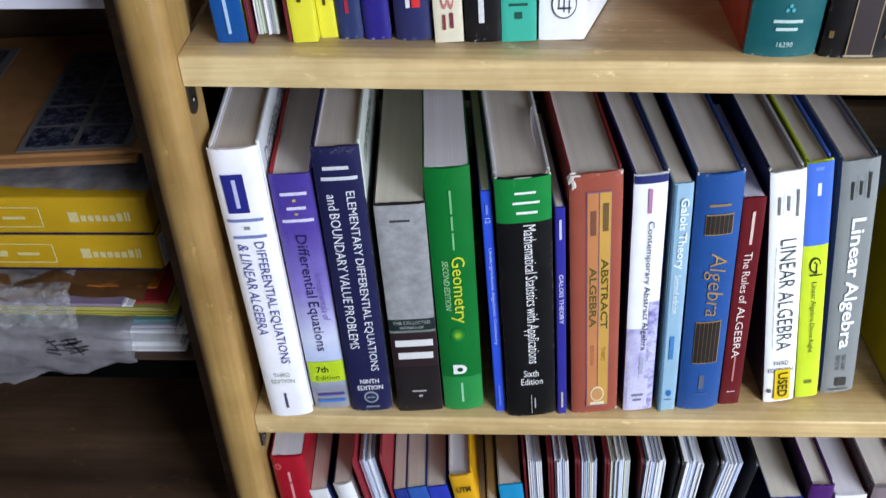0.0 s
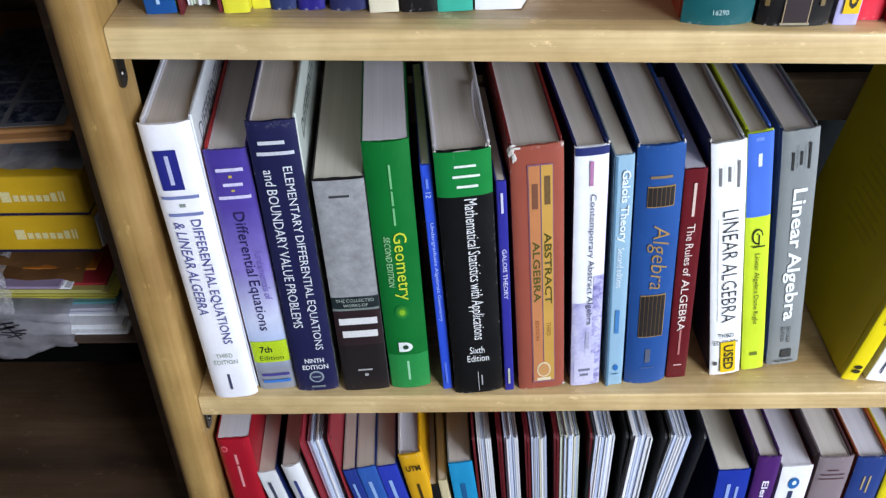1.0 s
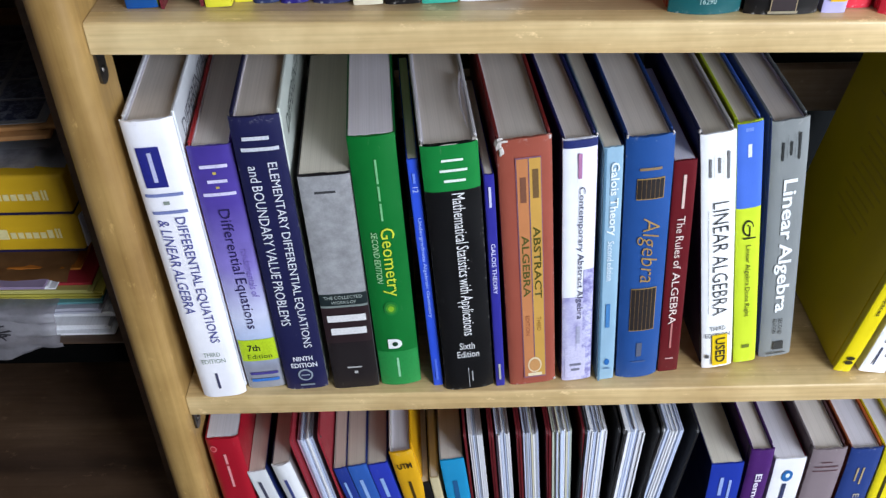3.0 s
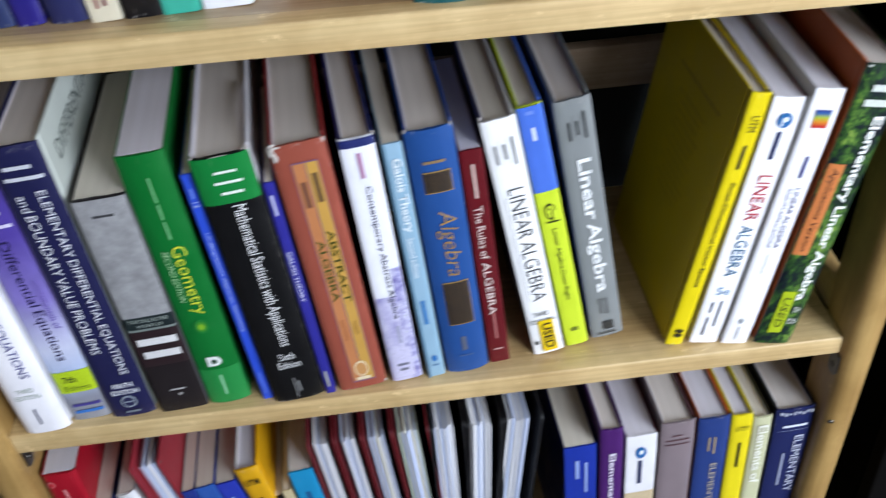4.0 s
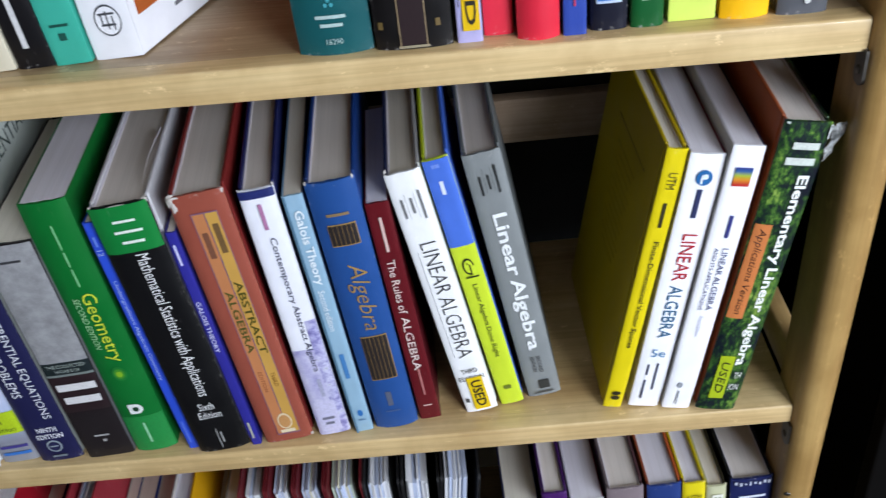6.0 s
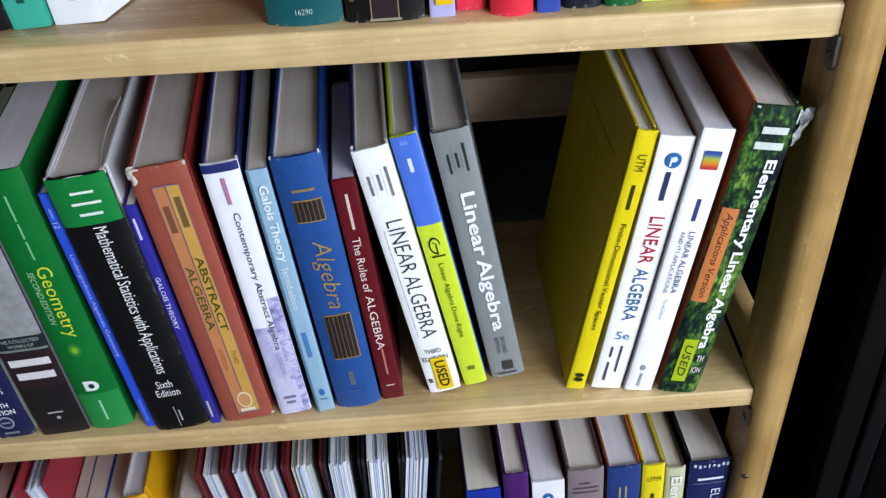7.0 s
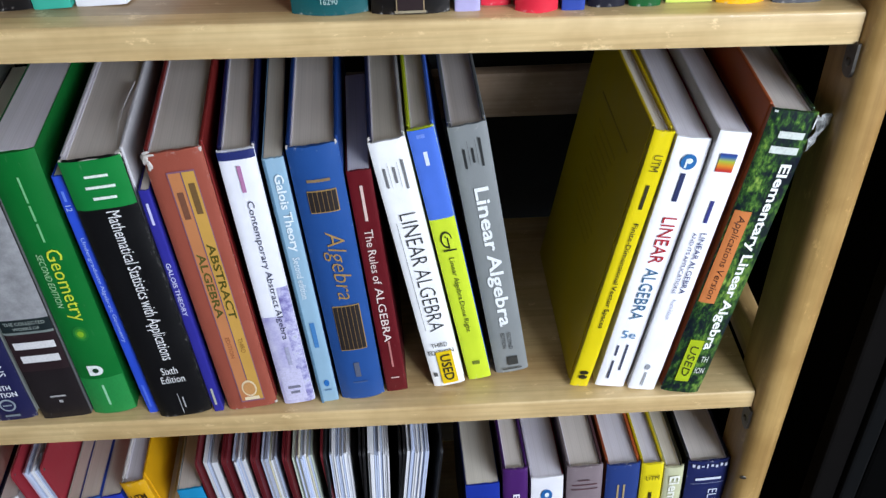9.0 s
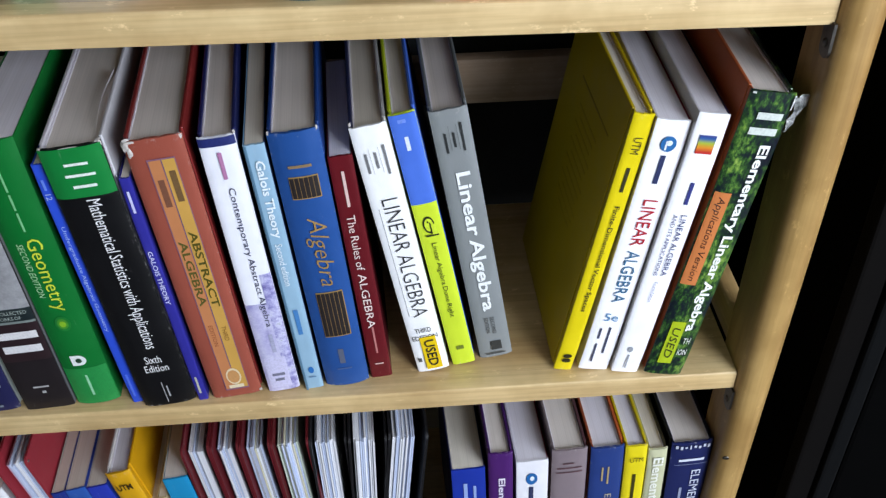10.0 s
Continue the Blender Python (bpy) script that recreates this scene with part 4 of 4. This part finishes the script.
up(0.1382, 0.1631, 0.0288, (42, 46, 92), "dark navy hardcover with red and white square", bulge=0.003, power=2.4, deco=(("b", .3, .5, .8, .9, (230, 220, 224)), ("b", .5, .72, .79, .9, (206, 44, 48), 3)))
up(0.1645, 0.1835, 0.0246, (222, 214, 190), "cream paperback with small red and dark print", hard=False, deco=(("o", .26, .52, .80, .9, (190, 110, 110)), ("o", .3, .48, .815, .885, (222, 214, 190), 3), ("o", .5, .74, .80, .9, (190, 110, 110)), ("o", .54, .7, .815, .885, (222, 214, 190), 3), ("b", .3, .46, .915, .96, (140, 50, 60)), ("b", .54, .74, .91, .955, (120, 44, 60))))
up(0.1850, 0.2085, 0.0259, (22, 21, 24), "black hardcover book with white lettering", bulge=0.0012, deco=(("b", .34, .62, .72, .94, (214, 214, 214)),))
up(0.2090, 0.2320, 0.0268, (64, 176, 154), "teal green paperback with dark print", hard=False, deco=(("b", .24, .76, .88, .895, (24, 80, 70)), ("b", .4, .6, .91, .93, (24, 80, 70)), ("b", .3, .7, .72, .76, (24, 80, 70))))
BROWN = printed((176, 92, 44))
white_up = up(0.2336, 0.2642, 0.0303, (238, 238, 242), "white paperback with its front cover bent open", dx=-0.006, hard=False, bulge=0.0006, flare=19, left=(230, 230, 234), deco=(("o", .26, .80, .848, .935, (70, 72, 78)), ("o", .285, .775, .853, .930, (238, 238, 242), 3), ("b", .36, .7, .870, .876, (70, 72, 78), 4), ("b", .51, .54, .865, .915, (70, 72, 78), 4), ("b", .38, .68, .900, .906, (70, 72, 78), 4), ("b", .40, .43, .872, .90, (70, 72, 78), 4), ("b", .62, .65, .88, .918, (70, 72, 78), 4), ("b", .45, .6, .78, .82, (90, 90, 94))))
flared = next(o for o in white_up.children if o.name.startswith("front_cover"))
w_up = 0.0304
turned = Matrix.Translation((w_up, 0.002, 0)) @ Euler((0, 0, -radians(19))).to_matrix().to_4x4()
bm = box(0.0004, 0.0008, 0.006, 0.17, 0.024, 0.23)
bm.transform(turned)
picture = part("cover_picture", bm, BROWN, flared, "brown printed cover picture")
bm = box(0.0004, 0.0008, 0.045, 0.075, 0.013, 0.0155)
bm.transform(turned)
part("printed_bar", bm, ink((110, 110, 114)), flared)
up(0.3658, 0.4115, 0.0134, (22, 86, 90), "thick dark teal cloth hardcover book", dx=0, left=(150, 58, 36), bulge=0.005, power=2.2, deco=(("o", .475, .525, .846, .857, (70, 160, 170)), ("o", .435, .485, .858, .869, (70, 160, 170)), ("o", .515, .565, .858, .869, (70, 160, 170)), ("b", .30, .70, .884, .902, (176, 200, 196)), ("b", .35, .65, .906, .924, (176, 200, 196)), ("t", "16290", .40, .62, .952, .967, (176, 200, 196), across)))
black_up = up(0.4134, 0.4602, 0.0110, (20, 18, 19), "thick black hardcover with gilt-lined brown panel", dx=0, bulge=0.003, deco=(("b", .34, .66, .5, .985, (38, 23, 26), 2), ("b", .32, .335, .4, .99, (150, 130, 100), 3), ("b", .665, .68, .4, .99, (150, 130, 100), 3), ("b", .3, .7, .986, .993, (150, 140, 116), 3), ("b", .06, .12, .92, .94, (110, 90, 50)), ("b", .8, .86, .92, .94, (110, 90, 50)), ("b", .05, .3, .74, .75, (170, 160, 140)), ("o", .46, .56, .76, .79, (200, 196, 186), 4)))
up(0.4633, 0.4785, 0.0112, (182, 176, 220), "lavender paperback with yellow used sticker", dx=0, hard=False, deco=(("b", .24, .92, .70, .965, printed((230, 188, 24)), 2), ("t", "USED", .38, .8, .72, .95, (40, 36, 24), dict(layer=4, bold=0.01)), ("b", .1, .16, .8, .9, (80, 76, 110))))
up(0.4796, 0.4975, 0.0190, (222, 50, 70), "bright red hardcover book", dx=0, bulge=0.001)
up(0.4996, 0.5251, 0.0106, (220, 44, 64), "bright red hardcover with rounded spine", dx=0, bulge=0.005, power=2.2)
up(0.5273, 0.5411, 0.0093, (52, 76, 164), "blue paperback with small red print", dx=0, hard=False, deco=(("b", .42, .58, .78, .92, (190, 60, 100)),))
up(0.5443, 0.5663, 0.0141, (22, 24, 40), "black hardcover with small blue label", dx=0, deco=(("b", .14, .82, .80, .925, (190, 204, 226), 2), ("b", .17, .79, .81, .865, (40, 40, 110), 3), ("b", .17, .79, .868, .918, (50, 112, 196), 3), ("b", .26, .7, .88, .905, (206, 220, 240), 4)))
up(0.5686, 0.5881, 0.0139, (16, 88, 42), "dark green hardcover book", dx=0, deco=(("o", .3, .7, .84, .89, (150, 190, 150)), ("b", .3, .7, .905, .925, (190, 214, 190))))
up(0.5919, 0.6202, 0.0169, (212, 232, 106), "pale lime paperback book", dx=0, hard=False, bulge=0.0004)
up(0.6226, 0.6519, 0.0159, (248, 188, 22), "yellow-orange book with rounded spine", dx=0, bulge=0.004, power=2.2, deco=(("o", .42, .62, .87, .9, (120, 90, 20)),))
up(0.6565, 0.6865, 0.0140, (82, 84, 90), "dark grey hardcover book", dx=0, bulge=0.002, deco=(("o", .5, .62, .955, .97, (200, 200, 200)), ("o", .6, .8, .87, .89, (150, 100, 90))))

# A sunk screw hole in the front of the leaning post, and a chipped spot on the other one.
bm = bmesh.new()
bmesh.ops.create_uvsphere(bm, u_segments=14, v_segments=8, radius=0.0042)
bmesh.ops.scale(bm, vec=(1.25, 0.35, 0.55), verts=bm.verts)
bmesh.ops.translate(bm, vec=(XR + 0.0065, -0.0095, 0.9035), verts=bm.verts)
smooth(part("screw", bm, STEEL, bookcase, "sunk steel screw head"))

# ---- dark cabinet with a pile of papers ----
cabinet = thing("cabinet", pose(0, 0, 0), "dark brown wooden cabinet with open shelves", "cabinet")
CX0, CX1 = -0.95, -0.066
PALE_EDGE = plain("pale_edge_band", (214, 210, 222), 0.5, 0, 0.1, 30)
part("side_panel", box(CX1, CX1 + 0.018, 0.052, 0.325, 0.0, 1.75), DARK_WOOD, cabinet)
part("side_panel", box(CX0 - 0.02, CX0, 0.03, 0.325, 0.0, 1.75), DARK_WOOD, cabinet)
part("back_panel", box(CX0, CX1, 0.315, 0.325, 0.0, 1.75), DARK_WOOD, cabinet)
for z, y in ((1.012, 0.055), (0.79, -0.06), (1.371, 0.068), (0.35, 0.03)):
    board = part("shelf", box(CX0, CX1 - 0.0005, y, 0.314, z - 0.022, z, 0.0015, 2), DARK_WOOD, cabinet)
    # Pale band on the upper shelf; black bands paint shade along the others.
    part("edge_band", box(CX0, CX1 - 0.0005, y - 0.002, y - 0.0002, z - 0.022, z - 0.0005), PALE_EDGE if z > 1.3 else SHADE_BLACK, board, "pale edge band" if z > 1.3 else "black band painting shade at the shelf edge")
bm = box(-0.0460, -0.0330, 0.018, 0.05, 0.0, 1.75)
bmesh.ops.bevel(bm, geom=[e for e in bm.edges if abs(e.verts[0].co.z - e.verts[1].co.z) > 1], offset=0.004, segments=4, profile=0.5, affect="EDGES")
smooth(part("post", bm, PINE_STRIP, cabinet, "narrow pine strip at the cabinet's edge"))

KRAFT = plain("kraft_board", (150, 104, 58), 0.8, 0, 0.25, 40)
BOX_YELLOW = printed((192, 152, 26), 0.45, 0.1, 0.15)
NAVY = printed((30, 26, 60))
rng = random.Random(5)
PILE = "papers piled on the cabinet shelf"
z = 1.0123
for rgb, t, right, front in (((206, 206, 216), .016, -.080, .064), ((214, 212, 222), .012, -.078, .070), ((190, 190, 204), .007, -.084, .066), ((96, 150, 156), .005, -.082, .068), ((176, 166, 70), .008, -.080, .070), ((188, 180, 104), .004, -.09, .066), ((180, 52, 60), .003, -.084, .072), ((206, 202, 210), .004, -.12, .060), ((150, 132, 160), .003, -.125, .062), ((212, 208, 214), .006, -.12, .066), ((196, 116, 40), .004, -.096, .074)):
    ob = thing("paper_stack", pose(0, 0, z, 0, 0, rng.uniform(-1.5, 1.5)), "stack of coloured papers lying flat", "papers", PILE)
    n = max(1, int(t / 0.002))
    for i in range(n):
        j = rng.uniform(-.004, .004)
        part("paper_layer", box(-.38, right + j, front + rng.uniform(-.002, .003), .29, i * t / n, (i + 0.93) * t / n, 0.0002, 1), SHEETS["white"] if rgb[0] > 205 else printed(rgb, 0.6, 0.0, 0.2), ob)
    z += t
envelope = thing("envelope", pose(0, 0, z, 0, 0, 1), "crumpled brown kraft envelope in the pile", "envelope", PILE)


def sheet(name, x0, x1, y0, y1, bumps, amount, mat, parent, thick=0.0006, drop=0.0, label="", seed=0):
    """A flexible sheet lying in the xy plane, crumpled, with its front edge hanging by drop."""
    r = random.Random(seed)
    bm = bmesh.new()
    nx, ny = bumps
    rows = []
    for j in range(ny + 1):
        row = []
        for i in range(nx + 1):
            x, y = x0 + (x1 - x0) * i / nx, y0 + (y1 - y0) * j / ny
            hang = drop * max(0.0, 1 - 3.2 * j / ny) ** 1.3
            wave = noise.noise((x * 34 + seed, y * 34, seed)) * amount + noise.noise((x * 90, y * 90 + seed, 3)) * amount * 0.5
            row.append(bm.verts.new((x, y + (hang * 0.25 if drop else 0), wave - hang)))
        rows.append(row)
    for j in range(ny):
        for i in range(nx):
            bm.faces.new((rows[j][i], rows[j][i + 1], rows[j + 1][i + 1], rows[j + 1][i]))
    bmesh.ops.solidify(bm, geom=bm.faces[:], thickness=thick)
    return smooth(part(name, bm, mat, parent, label), 60)


sheet("paper_layer", -.36, -.10, .06, .28, (30, 24), 0.006, KRAFT, envelope, 0.008, seed=4)
sheet("paper_layer", -.36, -.092, .066, .28, (30, 24), 0.005, KRAFT, envelope, 0.007, seed=9).location.z = 0.0115
z_box = 1.1065


def binder_box(z, turn):
    ob = thing("storage_box", pose(0, 0, z, 0, 0, turn), "flat mustard-yellow cardboard box with white print", "box", "yellow boxes in the pile")
    smooth(part("lid", box(-.40, -.080, .068, .29, .002, .0385, .0025, 3), BOX_YELLOW, ob), 40)
    part("base", box(-.399, -.081, .069, .289, .0, .0025), NAVY, ob)
    # A square mark with a row of letter-sized bars, and a small framed panel.
    letters = [(-.1485, -.1405, .0145, .0245)] + [(-.1385 + .0062 * i, -.1340 + .0062 * i, .0152, .0212 if i != 5 else .0235) for i in range(6)] + [(-.1010, -.0994, .0152, .0248), (-.0982, -.0966, .0152, .0248)]
    for a, b, lo, hi in letters + [(-.205, -.186, .0172, .0198), (-.222, -.214, .0155, .0215)]:
        part("printed_bar", box(a, b, .0675, .0682, lo, hi), ink((208, 194, 140)), ob)
    for a, b, lo, hi in ((-.32, -.172, .0285, .0293), (-.32, -.172, .009, .0098), (-.1728, -.172, .009, .0293)):
        part("printed_bar", box(a, b, .0675, .0682, lo, hi), ink((212, 198, 140)), ob)
    return ob


lower_box = binder_box(z_box, 0.0)
bm = box(-.0795, -.0785, .070, .13, .004, .036, 0.0004, 1)
bm.transform(Matrix.Translation((-.0795, .07, 0)) @ Euler((0, 0, radians(-9))).to_matrix().to_4x4() @ Matrix.Translation((.0795, -.07, 0)))
part("flap", bm, printed((206, 204, 210), 0.6, 0.0), lower_box, "white inner flap")
binder_box(z_box + 0.0392, 0.4)
FILM = Nodes("clear_film", 0.12, 0, 0.4)
FILM.shader.inputs["Transmission Weight"].default_value = 0.4
FILM.shader.inputs["IOR"].default_value = 1.3
FILM.color(FILM.ramp(FILM.noise(FILM.coords((1, 1, 1)), 60, 5), [(0.3, col(170, 168, 176)), (0.7, col(226, 224, 232))]))
FILM.bump(FILM.noise(FILM.coords((1, 1, 1)), 90, 4), 0.5, 0.003)
bag = thing("plastic_sleeves", pose(0, 0, z_box + 0.0785, 0, 0, -2), "clear plastic sleeves with papers on the boxes", "plastic", PILE)
for i, (right, front) in enumerate(((-.082, .072), (-.10, .060), (-.088, .075), (-.13, .058))):
    sheet("sleeve", -.38, right, front, .28, (26, 20), 0.004, FILM.mat if i % 2 else SHEETS["grey"], bag, 0.0015, seed=20 + i).location.z = 0.003 + 0.0065 * i
parcel = thing("cardboard_mailer", pose(0, 0, z_box + 0.1125, 0, 0, 5), "brown cardboard mailer with printed photo sheets", "parcel", PILE)
smooth(part("board", box(-.40, -.072, .072, .30, 0.0, .0045, .0015, 2), KRAFT, parcel))
part("board", box(-.39, -.066, .078, .30, .005, .009, .0015, 2), KRAFT, parcel)
GREY_SHEET, NIGHT = printed((104, 102, 104)), photo("dark_photo_print", [(0.36, (12, 14, 26)), (0.5, (34, 40, 62)), (0.56, (96, 98, 108)), (0.66, (30, 34, 52))], 150)
for ox, oy, cols, rows in ((-.168, .082, 2, 5), (-.272, .13, 1, 4)):
    photos = part("photo_sheet", box(ox, ox + cols * .042 + .008, oy, oy + rows * .034 + .006, .0092, .0099), GREY_SHEET, parcel, "grey sheet printed with dark photographs")
    for i in range(cols):
        for j in range(rows):
            part("photo", box(ox + .005 + i * .042, ox + .042 + i * .042, oy + .005 + j * .034, oy + .035 + j * .034, .0099, .0103), NIGHT, photos)


def film(name, clear, rgb, rough, relief):
    """Thin plastic: mostly see-through, with gloss on its creases and a little milkiness."""
    n = Nodes(name, rough, 0, 0.4)
    n.color(n.ramp(n.noise(n.coords((1, 1, 1)), 40, 4), [(0.3, tuple(0.8 * c for c in col(*rgb)[:3]) + (1,)), (0.7, col(*rgb))]))
    n.bump(n.noise(n.coords((1, 1, 1)), 150, 4), relief, 0.003)
    see = n.tree.nodes.new("ShaderNodeBsdfTransparent")
    blend = n.tree.nodes.new("ShaderNodeMixShader")
    n.link(n.ramp(n.noise(n.coords((1, 1, 1)), 110, 4), [(0.35, (clear,) * 3 + (1,)), (0.75, (clear * 0.7,) * 3 + (1,))]), 0, blend, 0)
    n.link(n.shader, 0, blend, 1)
    n.link(see, 0, blend, 2)
    n.link(blend, 0, n.tree.nodes["Material Output"], 0)
    return n.mat


BUBBLE, MILKY = film("bubble_film", 0.82, (232, 230, 234), 0.05, 0.7), film("milky_film", 0.45, (170, 166, 172), 0.3, 0.3)


def hanging(name, x0, x1, top, length, y, nx, nz, bubbles, tip, mat, parent, seed):
    """Film that comes off the pile and hangs over its front, ending in a slanting point."""
    bm = bmesh.new()
    rows = []
    for j in range(nz + 1):
        s = j / nz
        row = []
        for i in range(nx + 1):
            u = i / nx
            reach = length * (1 - tip * abs(u - 0.35))
            if s < 0.35:
                yy, zz = y + 0.06 * (1 - s / 0.35), top + 0.004 * (1 - s / 0.35)
            else:
                yy, zz = y - 0.005 * math.sin((s - 0.35) * 4), top - reach * (s - 0.35) / 0.65
            crease = noise.noise((u * 7 + seed, s * 7, seed)) * 0.006 + noise.noise((u * 19, s * 19 + seed, 2)) * 0.003
            bump = bubbles * max(0.0, math.sin(i * math.pi / 2 + (j // 4 % 2) * 1.57) * math.sin(j * math.pi / 2)) if bubbles else 0.0
            row.append(bm.verts.new((x0 + (x1 - x0) * u + 0.004 * noise.noise((u * 5, s * 5, seed + 4)), yy + crease - bump, zz + crease * 0.6)))
        rows.append(row)
    for j in range(nz):
        for i in range(nx):
            bm.faces.new((rows[j][i], rows[j][i + 1], rows[j + 1][i + 1], rows[j + 1][i]))
    bmesh.ops.solidify(bm, geom=bm.faces[:], thickness=0.0003)
    return smooth(part(name, bm, mat, parent), 70)


wrap = thing("bubble_wrap", pose(0, 0, 0), "clear crumpled bubble wrap over the pile's front", "bubble wrap", PILE)
hanging("film", -.40, -.165, 1.094, .060, .058, 96, 64, 0.0016, 0.3, BUBBLE, wrap, 2)
bag_sheet = thing("plastic_sheet", pose(0, 0, 0), "milky plastic sheet hanging over the shelf edge", "plastic", PILE)
hanging("film", -.36, -.118, 1.052, .072, .051, 40, 30, 0.0, 0.75, MILKY, bag_sheet, 7)
scribble = random.Random(12)
for i in range(16):
    bm = box(-.5, .5, -.0002, .0002, -.5, .5)
    bmesh.ops.scale(bm, vec=(scribble.uniform(.008, .022), 1, scribble.uniform(.0008, .0016)), verts=bm.verts)
    bm.transform(Matrix.Translation((scribble.uniform(-.190, -.155), .0405, scribble.uniform(1.032, 1.050))) @ Euler((0, radians(scribble.choice((-14, -8, 5, 12, 60))), 0)).to_matrix().to_4x4())
    part("pen_stroke", bm, ink((40, 38, 44)), bag_sheet)

# ---- cabinet on the other side of the bookcase, deep shade put into its near-black colours ----
black = thing("storage_cabinet", pose(0, 0, 0), "near-black storage cabinet with deep shade put into its colour", "cabinet")
part("body", box(0.787, 1.30, 0.03, 0.325, 0.0, 1.9, 0.004, 2), SHADE_BLACK, black)
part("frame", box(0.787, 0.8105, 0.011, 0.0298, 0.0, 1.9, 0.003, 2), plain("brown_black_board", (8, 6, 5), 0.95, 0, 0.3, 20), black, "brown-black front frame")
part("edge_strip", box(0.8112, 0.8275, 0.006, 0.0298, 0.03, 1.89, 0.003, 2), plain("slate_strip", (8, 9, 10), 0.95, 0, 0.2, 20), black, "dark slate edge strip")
part("door", box(0.830, 1.048, 0.010, 0.0295, 0.05, 1.88, 0.004, 2), SHADE_BLACK, black)
part("door", box(1.052, 1.297, 0.010, 0.0295, 0.05, 1.88, 0.004, 2), SHADE_BLACK, black)
